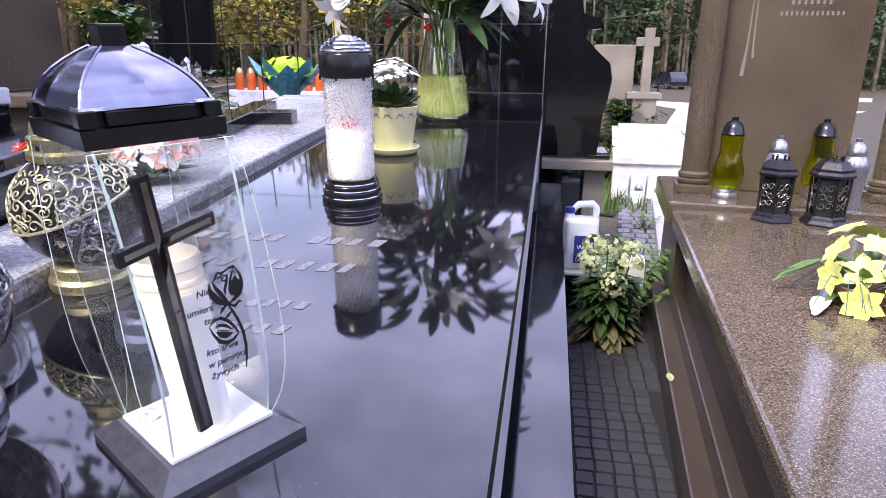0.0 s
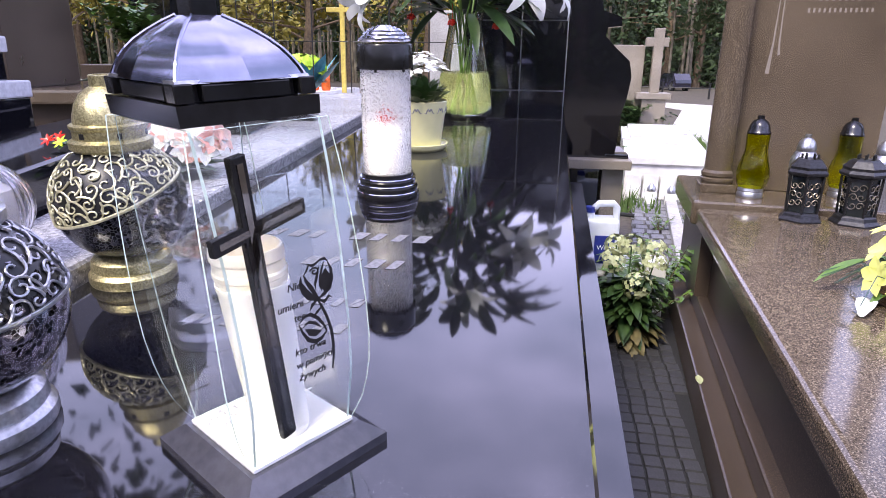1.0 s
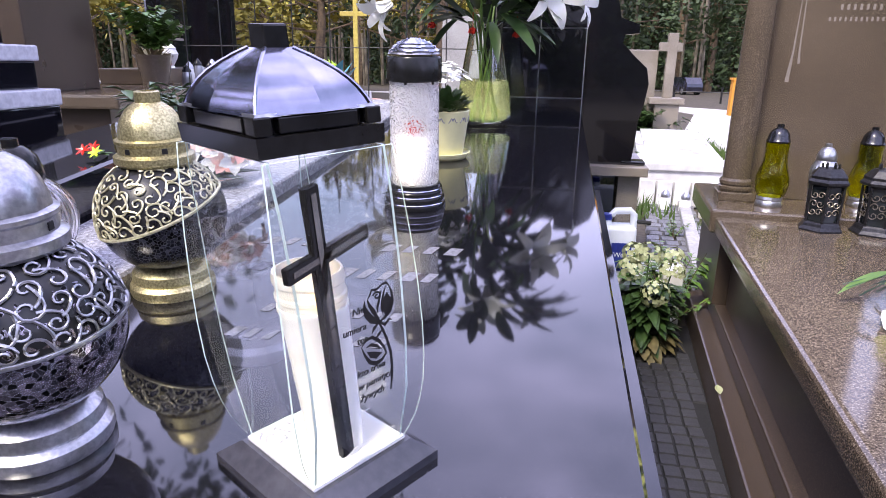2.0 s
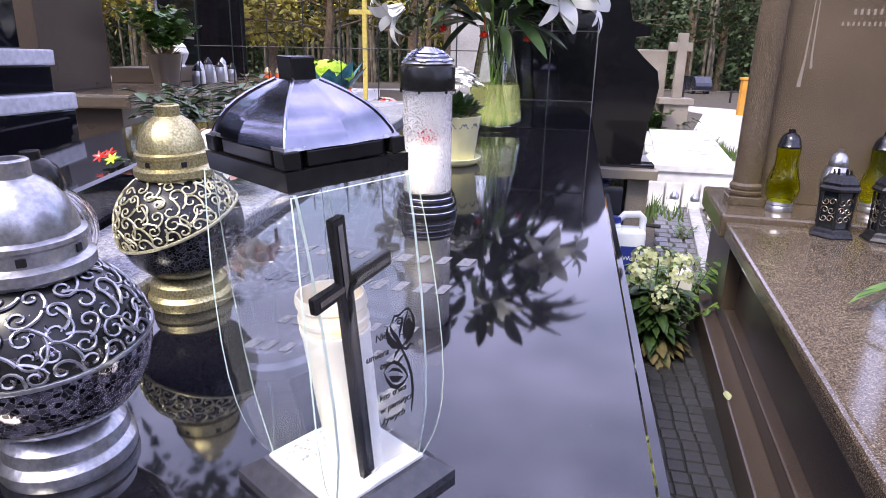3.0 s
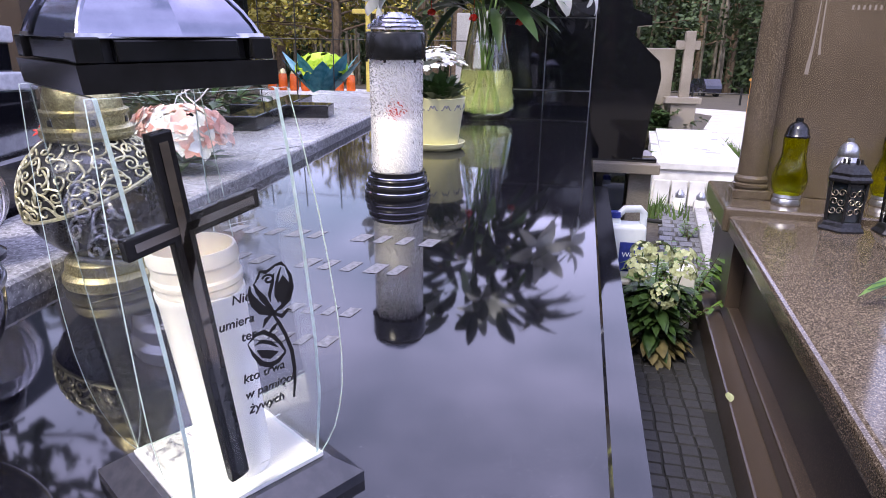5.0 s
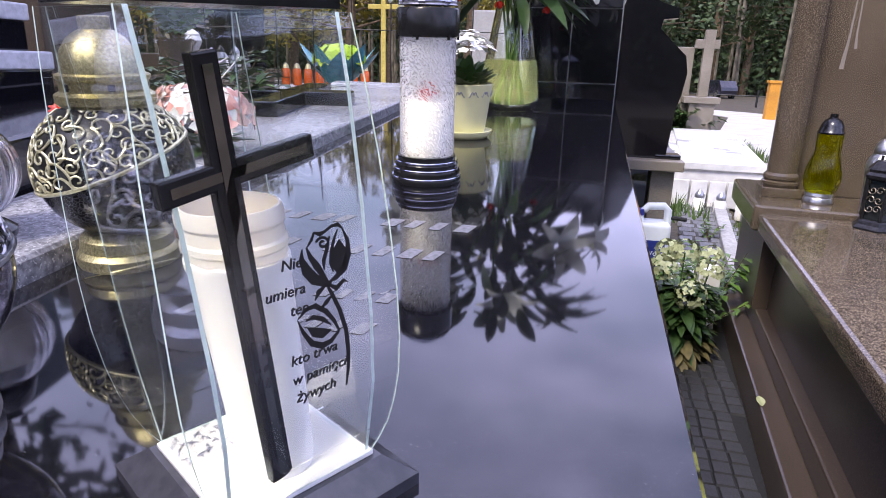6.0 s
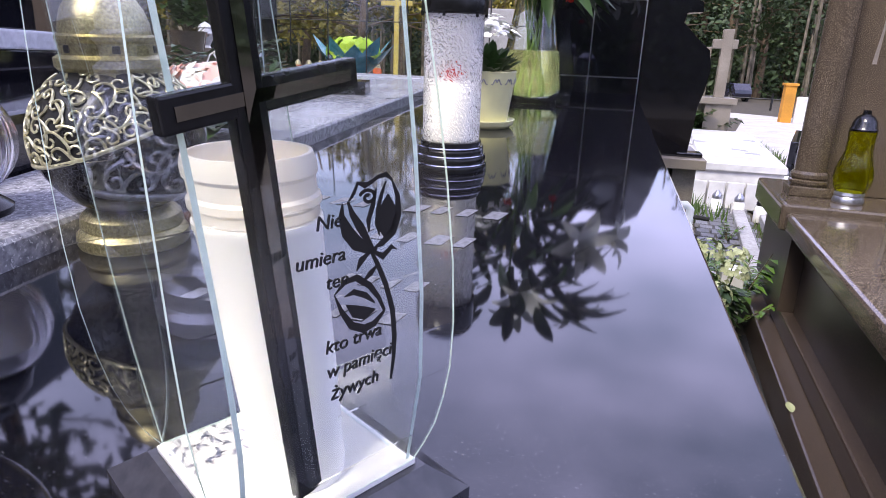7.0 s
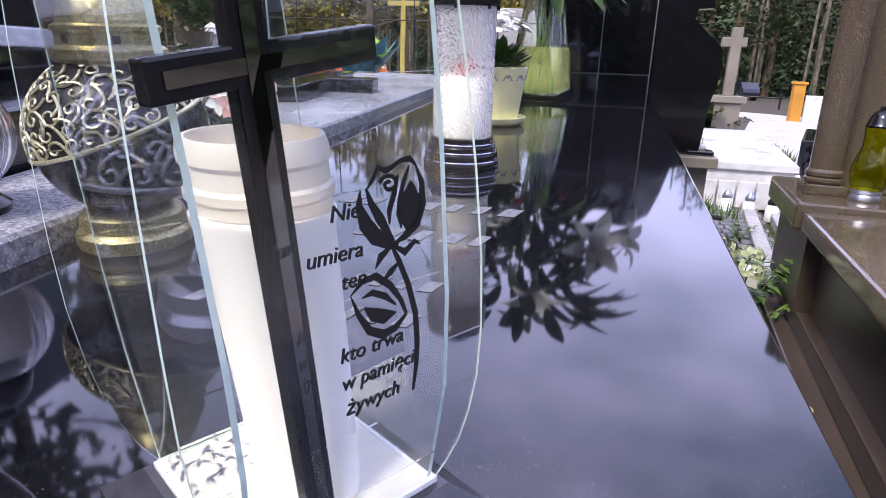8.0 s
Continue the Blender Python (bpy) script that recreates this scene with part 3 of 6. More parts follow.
stepb = part("kerb_block", box(0.30, 0.30, 0.14, 0.004, (0.16, 2.52, 0)), M_BLACK)
tagged(stepb, "low black granite kerb block with a pale top", "kerb")
part("cap", box(0.305, 0.305, 0.012, 0.003, (0.16, 2.52, 0.1403)), M_MARBLE, stepb, "pale stone cap")

# ---- white marble grave behind the path ----
marble = thing("marble_grave", pose(0, 0, 0), "bright white marble grave of stacked blocks", "grave")
mo = [(0.44, 4.5), (1.0, 4.5), (1.27, 6.8), (0.64, 6.8)]
part("body", prism(mo, 0.0, 0.26), M_MARBLE, marble)
part("slab", prism([(0.5, 4.62), (0.96, 4.62), (1.18, 6.7), (0.68, 6.7)], 0.30, 0.335), M_MARBLE, marble)
part("frame", prism([(0.43, 4.48), (1.01, 4.48), (1.28, 6.82), (0.63, 6.82)], 0.2605, 0.30), M_MARBLE, marble)
for i in range(5):
    part("block", box(0.1, 0.03, 0.17, 0.006, (0.5 + i * 0.112, 4.47, 0.02)), M_MARBLE, marble)

# ---- far cross monument ----
far_cross = thing("cross_monument", pose(0, 7.0, 0), "tan stone cross and panel on a plinth", "monument")
part("cross_post", box(0.095, 0.09, 0.63, 0.006, (0.945, 0, 0.63)), M_TAN, far_cross)
part("cross_arm", box(0.225, 0.085, 0.085, 0.006, (0.93, 0, 1.085)), M_TAN, far_cross)
part("plinth", box(0.34, 0.3, 0.06, 0.006, (0.93, 0, 0.57)), M_TAN, far_cross)
part("pedestal", box(0.24, 0.24, 0.57, 0.006, (0.94, 0, 0)), M_TAN, far_cross)
part("panel", box(0.42, 0.08, 1.10, 0.01, (0.62, 0.1, 0)), M_TAN, far_cross, "plain tan stone panel")

slab_r = part("dark_grave_slab", box(0.5, 1.4, 0.35, 0.006, (0, 0, 0)), M_BLACK, m=pose(1.78, 6.4, 0, 0, 0, -16))
tagged(slab_r, "low black granite grave beside the lane", "grave")
kerb1 = part("kerb", box(0.07, 2.9, 0.06, 0.008, (0, 0, 0)), M_CONC, m=pose(0.70, 4.1, 0, 0, 0, -7.0))
tagged(kerb1, "grey concrete kerb along the path", "kerb", "kerbs", "structure")
kerb2 = copy_thing(kerb1, pose(0.86, 4.2, 0, 0, 0, -7.0))
post = thing("gate_post", pose(3.35, 14, 0), "ochre plastered gate post with a flat cap", "gate post")
part("shaft", box(0.2, 0.2, 0.7, 0.01), M_OCHRE, post)
part("cap", box(0.25, 0.25, 0.05, 0.01, (0, 0, 0.7)), M_OCHRE, post)
wall_f = part("fence_panel", box(0.5, 0.06, 0.5, 0.01), M_MARBLE, m=pose(3.75, 14.0, 0))
tagged(wall_f, "white fence panel beside the gate post", "fence")

# ---- brown tomb with a ledge, across the walk ----
LEDGE = pose(-1.98, 2.5, 0, 0, 0, 104)
far_tomb = thing("brown_ledge_tomb", LEDGE, "long brown granite tomb with an upper ledge", "tomb")
part("body", box(2.6, 0.5, 0.72, 0.004, (1.3, 0.3, 0)), M_BROWNDARK, far_tomb)
for i in range(3):
    part("side_panel", box(0.8, 0.012, 0.56, 0.004, (0.45 + i * 0.86, 0.044, 0.08)), M_BROWN, far_tomb)
part("ledge", box(2.7, 0.62, 0.06, 0.012, (1.3, 0.3, 0.7203)), M_BROWN, far_tomb, "brown polished stone ledge")
part("upper_step", box(1.5, 0.3, 0.09, 0.006, (1.85, 0.42, 0.7805)), M_BROWNDARK, far_tomb)
part("headstone", box(0.62, 0.14, 1.3, 0.008, (0.3, 0.42, 0.7805)), M_BROWNDARK, far_tomb)
part("dark_headstone", box(0.55, 0.1, 0.6, 0.006, (2.15, 0.5, 0.8707)), M_BLACK, far_tomb, "black headstone with bars of lettering")
for z in (1.16, 1.1, 1.06):
    part("lettering", box(0.26, 0.002, 0.018, 0, (2.15, 0.4485, z)), M_WHITELETTER, far_tomb)


# ---- pieces of the floor ----
def tile_mesh(sx, sy, sz, bevel):
    b = bmesh.new()
    bmesh.ops.create_cube(b, size=1)
    for v in b.verts:
        k = 1 - bevel if v.co.z > 0 else 1
        v.co = Vector((v.co.x * sx * k, v.co.y * sy * k, (v.co.z + 0.5) * sz))
    return b


first = None
for j in range(28):
    y = 0.98 + j * 0.047
    for i in range(7):
        x = 0.062 + i * 0.045 + 0.002 * math.sin(j * 1.7)
        if x > 0.385 + 0.08 * (y - 2.14) - 0.02:
            continue
        m = pose(x + rnd(-0.001, 0.001), y, 0.002, rnd(-1.2, 1.2), rnd(-1.2, 1.2), rnd(-0.8, 0.8))
        if first is None:
            first = part("tile", tile_mesh(0.041, 0.043, 0.007, 0.1), M_MAT, gap, m=m)
        else:
            share("tile", first, gap, m)
first = None
for j in range(28):
    y = 2.75 + j * 0.1
    for i in range(4):
        x = 0.345 + i * 0.078 + 0.105 * (y - 2.75) + (0.02 if j % 2 else 0)
        m = pose(x, y, 0.006, rnd(-1.5, 1.5), rnd(-1.5, 1.5), rnd(-7, -5))
        if first is None:
            first = part("paving_stone", tile_mesh(0.07, 0.092, 0.022, 0.12), M_PAVE, path, m=m)
        else:
            share("paving_stone", first, path, m)

# ---- the tall glass lantern with a cross ----
lantern = thing("glass_lantern", on_slab(-0.269, 0.4065, -32.7), "tall glass grave lantern with black cross and chrome dome", "lantern")


def frustum(w0, w1, z0, z1, bm=None):
    return loft([[(-w0, -w0, z0), (w0, -w0, z0), (w0, w0, z0), (-w0, w0, z0)], [(-w1, -w1, z1), (w1, -w1, z1), (w1, w1, z1), (-w1, w1, z1)]], True, bm)


b = frustum(0.0555, 0.0555, 0.0, 0.007)
frustum(0.0553, 0.042, 0.0071, 0.0175, b)
base = part("base", b, M_GREYBASE, lantern, "satin grey bevelled base")
part("floor_plate", box(0.078, 0.078, 0.003, 0.0006, (0, 0, 0.0176)), M_WHITEPLATE, lantern, "white glittering floor plate")
fr = bmesh.new()
for _ in range(70):
    u, v = rnd(-0.036, -0.012), rnd(-0.036, 0.012)
    a = rnd(0, 6.28)
    p = Vector((u, v, 0.0209))
    leaf(fr, p, p + Vector((math.cos(a), math.sin(a), 0)) * rnd(0.003, 0.006), 0.0018, 0.0, fold=0.05, steps=2)
part("frost_pattern", fr, M_SILVER, lantern, "silver frost pattern on the plate")


def plate(outline, thick, place):
    """A sheet of glass standing up: outline of (height, half-width), x as its normal; the rim faces take the second material."""
    b = bmesh.new()
    left = [(0, -w, h) for h, w in outline]
    right = [(0, w, h) for h, w in reversed(outline)]
    ring = left + right
    a = [b.verts.new(place(x - thick / 2, y, z)) for x, y, z in ring]
    c = [b.verts.new(place(x + thick / 2, y, z)) for x, y, z in ring]
    n = len(ring)
    half = len(outline)
    for vs, flip in ((a, True), (c, False)):
        for i in range(half - 1):
            q = (vs[i], vs[i + 1], vs[n - 2 - i], vs[n - 1 - i])
            b.faces.new(q if flip else tuple(reversed(q)))
    for i in range(n):
        j = (i + 1) % n
        f = b.faces.new((a[i], a[j], c[j], c[i]))
        f.material_index = 1
    bmesh.ops.recalc_face_normals(b, faces=b.faces)
    return b


def depth_at(h):
    return float(np.interp(h, [0.02, 0.04, 0.065, 0.1, 0.15, 0.2, 0.235], [0.0385, 0.045, 0.0495, 0.0522, 0.052, 0.049, 0.0455]))


curve_out = [(0.0207, 0.037), (0.028, 0.0415), (0.038, 0.0455), (0.05, 0.0485), (0.065, 0.0505), (0.085, 0.0518), (0.11, 0.0515), (0.14, 0.0502), (0.17, 0.0485), (0.2, 0.046), (0.2275, 0.0435)]
rect_out = [(0.0207, 0.036), (0.065, 0.047), (0.1, 0.0497), (0.15, 0.0495), (0.2, 0.0465), (0.2275, 0.043)]
plates = [plate(curve_out, 0.0018, lambda x, y, z, s=s: (s * depth_at(z) + x, y, z)) for s in (1, -1)]
plates += [plate(rect_out, 0.0018, lambda x, y, z, s=s: (y, s * (0.0362 + 0.003 * (z - 0.02) / 0.215) + x, z)) for s in (1, -1)]
for q in plates:
    ob = part("glass_pane", q, [M_GLASS, M_GLASSEDGE], lantern, "clear glass pane with ground edges")
    ob.visible_shadow = False

on_pane = pose(0.0536, 0, 0)
b = bmesh.new()
box(0.005, 0.0105, 0.18, 0.0008, (0, -0.0012, 0.046), b)
box(0.0048, 0.070, 0.0095, 0.0008, (0, 0.0072, 0.1795), b)
crossp = part("cross", b, M_PLAST_BLACK, lantern, "slim black cross fixed inside the glass", m=pose(0.0385, -0.0079, -0.0105, 6.1, 0, 14))
for sx in (1, -1):
    part("cross_inlay", box(0.0008, 0.0042, 0.172, 0, (sx * 0.0026, -0.0012, 0.05)), M_CROSSMIRROR, crossp, "dark mirror inlay")
    part("cross_inlay", box(0.0008, 0.0625, 0.0036, 0, (sx * 0.0024, 0.0072, 0.1825)), M_CROSSMIRROR, crossp, "dark mirror inlay")

for words, y, z in [("Nie", -0.0025, 0.1105), ("umiera", -0.0115, 0.0985), ("ten", -0.001, 0.0895), ("kto trwa", -0.004, 0.066), ("w pami\u0119ci", -0.0045, 0.0565), ("\u017cywych", -0.004, 0.0475)]:
    text_mesh("printed_word", words, 0.0064, M_PRINT_SHADE, lantern, on_pane @ pose(0.0008, y * 0.93 - 0.0035, 0.0592 + (z - 0.0475) * 0.917 + 0.0165, 90, 0, 90), 0.25)


def spiral_pts(cx, cy, r0, r1, a0, a1, n=14):
    return [(cx + (r0 + (r1 - r0) * i / n) * math.cos(radians(a0 + (a1 - a0) * i / n)), cy + (r0 + (r1 - r0) * i / n) * math.sin(radians(a0 + (a1 - a0) * i / n))) for i in range(n + 1)]


rose, rose_stem, rose_leaf = bmesh.new(), bmesh.new(), bmesh.new()
mm = 0.001
for pts, w in [
    ([(0, 0), (1.9, 8), (2.9, 16), (2.9, 26), (0.8, 36), (-2, 44), (-4.2, 49)], [0.7, 1.2, 1.5, 1.5, 1.4, 1.3, 0.8]),
    ([(-14.5, 71), (-15.3, 66), (-13.6, 59), (-10.5, 53.5), (-5.5, 49.5), (-2.5, 49)], [0.4, 1.6, 3.2, 3.4, 2.2, 0.5]),
    ([(-12.5, 71.5), (-11.2, 66), (-8.6, 60), (-6.2, 54), (-4.2, 50.5)], [0.5, 1.5, 2.2, 1.6, 0.5]),
    ([(5.4, 77), (7.4, 70), (7.2, 62), (4.4, 55), (-0.5, 51), (-3.5, 50)], [0.4, 1.4, 1.9, 2.2, 1.6, 0.5]),
    ([(-12.0, 71.5), (-9.8, 74.5), (-8.2, 78), (-5.5, 76.6), (-3.2, 77.4), (0.2, 79.4), (3.4, 79.6), (5.6, 77)], [0.5, 0.9, 0.9, 1.4, 0.9, 0.9, 1.3, 0.5]),
    (spiral_pts(-4.6, 71.6, 0.6, 3.4, 40, 520, 20), 0.75),
    ([(-1.2, 74.5), (-3.0, 68), (-5.2, 62), (-5.4, 57)], [0.5, 1.3, 1.3, 0.4]),
    ([(3.0, 77), (0.8, 72), (-1.0, 66), (-2.0, 60), (-1.2, 54.5)], [0.4, 1.0, 1.2, 1.1, 0.4]),
    ([(3.4, 71.5), (3.0, 66), (2.4, 61), (1.6, 56), (0.6, 53.5)], [0.4, 4.6, 5.8, 4.2, 0.5]),
    ([(-4, 49), (0.5, 46), (4.4, 48.6), (6.4, 47.2)], [0.6, 1.8, 1.2, 0.3]),
    ([(-4, 49), (-8.2, 46.6), (-10.4, 43.4)], [0.6, 1.7, 0.3]),
    ([(-23, 32.6), (-17.5, 36.6), (-12.0, 37.6), (-6.0, 34.4), (-1.8, 29.6), (0.6, 24.6)], [0.3, 1.2, 1.7, 1.6, 1.2, 0.8]),
    ([(-23, 32.6), (-20.5, 26.6), (-16.5, 21.2), (-10.5, 19.2), (-5.0, 20.6), (0.6, 24.6)], [0.3, 1.2, 1.9, 2.2, 1.6, 0.8]),
    ([(-18.5, 31.5), (-14.0, 32.8), (-8.5, 31.2), (-4.0, 28.0)], [0.3, 1.4, 1.5, 0.4]),
    ([(-18.0, 28.6), (-14.2, 26.0), (-9.4, 24.8), (-4.2, 25.6)], [0.3, 3.0, 3.2, 0.4]),
    ([(-9.0, 38.6), (-5.0, 41.4), (-1.6, 43.8)], [0.3, 1.5, 0.4]),
]:
    ink = rose_stem
    if min(y for x, y in pts) > 48:
        ink = rose
        pts = [(-3 + (x + 4) * 0.98, 49 + (y - 49) * 0.78) for x, y in pts]
    elif min(x for x, y in pts) < -17:
        ink = rose_leaf
        pts = [(x * 0.8 - 1.0, y - 0.12 * x + 2.2) for x, y in pts]
    ribbon([(x * mm, y * mm) for x, y in pts], [q * mm * 1.45 for q in w] if isinstance(w, list) else w * mm * 1.6, ink)
for name, bm in (("printed_bloom", rose), ("printed_stem", rose_stem), ("printed_leaf", rose_leaf)):
    part(name, bm, M_PRINT_SHADE, lantern, "black print of a rose on the glass", m=on_pane @ pose(0.0008, 0.0178, 0.0742, 90, 0, 90))

CUP = (0.012, 0.0, 0.0207)
candle = part("candle_cup", lathe([(0.0, 0.0), (0.0172, 0.0), (0.018, 0.004), (0.0198, 0.05), (0.0214, 0.101), (0.0222, 0.103), (0.0222, 0.106), (0.0200, 0.1062), (0.0200, 0.099), (0.0, 0.0985)], 48, at=CUP), M_WHITEPL, lantern, "white plastic candle cup with ribbed rim", smooth=35)
part("cup_rim", lathe([(0.0200, 0.1066), (0.0214, 0.1066), (0.0214, 0.110), (0.0224, 0.1112), (0.0224, 0.1138), (0.0214, 0.115), (0.0214, 0.1205), (0.0224, 0.122), (0.0224, 0.1255), (0.0214, 0.129), (0.0202, 0.129), (0.0200, 0.1275), (0.0200, 0.1066)], 48, at=CUP), M_FROST, candle, "translucent ribbed rim", smooth=30)
part("flame_light", lathe([(0, 0), (0.0025, 0.003), (0.0028, 0.007), (0.0012, 0.013), (0, 0.016)], 12, at=(CUP[0], CUP[1], CUP[2] + 0.0987)), M_FLAME, candle, "small amber electric flame")

b = frustum(0.042, 0.0425, 0.2362, 0.247)
lid = part("lid", b, M_PLAST_BLACK, lantern, "black plastic lid frame")
b = bmesh.new()
for s in (1, -1):
    box(0.052, 0.006, 0.0085, 0.0008, (0, s * 0.0365, 0.2476), b)
    box(0.006, 0.052, 0.0085, 0.0008, (s * 0.0365, 0, 0.2476), b)
for sx in (1, -1):
    for sy in (1, -1):
        box(0.010, 0.010, 0.0095, 0.0008, (sx * 0.0365, sy * 0.0365, 0.2476), b)
part("vent_frame", b, M_PLAST_BLACK, lid, "slotted black vent frame")
part("lid_core", frustum(0.034, 0.034, 0.2472, 0.2565), M_PRINT_SHADE, lid)
prof = [(0.0378, 0.2572), (0.0358, 0.2622), (0.0333, 0.267), (0.0301, 0.2718), (0.0259, 0.2765), (0.0207, 0.281), (0.0148, 0.2853), (0.0088, 0.289)]
rings = []
for w, h in prof:
    ring = []
    for side in range(4):
        a = side * math.pi / 2
        for k in range(8):
            t = -1 + 2 * k / 8
            bulge = 1 + 0.15 * (1 - abs(t))
            x, y = w * bulge, w * t
            ring.append((x * math.cos(a) - y * math.sin(a), x * math.sin(a) + y * math.cos(a), h))
    rings.append(ring)
dome = part("dome", loft(rings), M_DOME, lid, "domed chrome roof of eight panels", smooth=13)
b = bmesh.new()
for side in range(4):
    a = side * math.pi / 2 + math.pi / 4
    tube([(w * 1.43 * math.cos(a), w * 1.43 * math.sin(a), h + 0.0002) for w, h in prof], 0.001, 6, b)
part("dome_rib", b, M_DOME, dome)
part("rim_strip", frustum(0.0395, 0.039, 0.2566, 0.2585), M_SILVER, lid)
part("knob", box(0.0155, 0.0155, 0.0135, 0.0012, (0, 0, 0.288)), M_PLAST_BLACK, lid, "square black knob")

# the lantern stands slightly askew on its base
shear = Matrix(((1, 0, -0.035, 0.0007), (0, 1, -0.055, 0.0011), (0, 0, 1, 0), (0, 0, 0, 1)))
drop = Matrix.Translation((0, 0, -0.0075))
for o in (lid, *lid.children_recursive):
    o.data.transform(drop)
for o in lantern.children_recursive:
    if o not in (base, candle, *candle.children, crossp, *crossp.children):
        o.data.transform(o.matrix_basis.inverted() @ shear @ o.matrix_basis)

# the cup leans a little towards the back corner
cup_lean = Matrix(((1, 0, -0.084, 0.0017), (0, 1, -0.054, 0.0011), (0, 0, 1, 0), (0, 0, 0, 1)))
for o in (candle, *candle.children):
    o.data.transform(cup_lean)

# ---- cylindrical pressed-glass lantern ----
cyl = thing("cylinder_lantern", on_slab(-0.362, 1.09, 8), "cylindrical pressed-glass grave lantern with black rose cap", "lantern")
part("base", lathe([(0, 0), (0.0525, 0), (0.0535, 0.004), (0.052, 0.009), (0.0505, 0.010), (0.0515, 0.016), (0.049, 0.021), (0.0475, 0.022), (0.048, 0.028), (0.045, 0.032), (0.0435, 0.033), (0.044, 0.040), (0, 0.040)], 40), M_PLAST_BLACK, cyl, smooth=40)
for r, h in [(0.0532, 0.0095), (0.0506, 0.0215), (0.0476, 0.0325)]:
    part("ring", lathe([(r - 0.004, h - 0.001), (r - 0.0005, h - 0.0012), (r + 0.0002, h), (r - 0.0005, h + 0.0012), (r - 0.004, h + 0.001)], 40), M_CHROME, cyl, "thin silver ring", smooth=60)
gb = part("glass_body", lathe([(0.0395, 0.0402), (0.0405, 0.044), (0.0405, 0.205), (0.0395, 0.2095), (0.037, 0.2095), (0.0375, 0.203), (0.0375, 0.046), (0.037, 0.0402)], 40, flute=0.018, flutes=8), M_GLASSPAT, cyl, "clear glass with pressed swirls", smooth=30)
gb.visible_shadow = False
part("candle", lathe([(0, 0.0405), (0.031, 0.0405), (0.032, 0.044), (0.032, 0.118), (0.030, 0.121), (0.02, 0.119), (0, 0.117)], 32), M_WAX, cyl, "white wax candle", smooth=40)
b = bmesh.new()
for ringi, (rr, hh, n) in enumerate([(0.004, 0.022, 5), (0.009, 0.018, 6), (0.015, 0.012, 7)]):
    for i in range(n):
        a = 2 * math.pi * i / n + ringi
        p = Vector((rr * 0.4 * math.cos(a), rr * 0.4 * math.sin(a), 0.121))
        leaf(b, p, p + Vector((rr * math.cos(a), rr * math.sin(a), hh)), 0.013, -0.1, fold=0.3)
part("rose", b, M_RED, cyl, "red wax rose on the candle")
part("cap", lathe([(0, 0.2095), (0.0425, 0.2095), (0.0455, 0.212), (0.0455, 0.246), (0.043, 0.249), (0, 0.249)], 40), M_PLAST_BLACK, cyl, smooth=40)
for k, (r0, h) in enumerate([(0.041, 0.256), (0.034, 0.262), (0.027, 0.267), (0.019, 0.27), (0.011, 0.272), (0.005, 0.272)]):
    n = 7 - k if k < 5 else 1
    for i in range(max(1, n)):
        a0 = k * 40 + i * 360 / max(1, n)
        pts = []
        for q in range(9):
            a = radians(a0 + q * (360 / max(1, n) + 14) / 8)
            rr = r0 * (1 - 0.07 * math.sin(q / 8 * math.pi))
            pts.append((rr * math.cos(a), rr * math.sin(a), h + 0.0015 * math.sin(q / 8 * math.pi)))
        part("relief_petal", tube(pts, 0.0032, 5), M_CHROME, cyl, "silvered rose petal on the cap", smooth=50)
part("cap_dome", lathe([(0.043, 0.2522), (0.038, 0.258), (0.025, 0.265), (0.01, 0.268), (0, 0.268)], 32), M_SILVER, cyl, smooth=40)
for i in range(6):
    a = i * math.pi / 3 + 0.3
    part("clip", box(0.004, 0.003, 0.007, 0.0005, (0.0445 * math.cos(a), 0.0445 * math.sin(a), 0.206)), M_PLAST_BLACK, cyl)


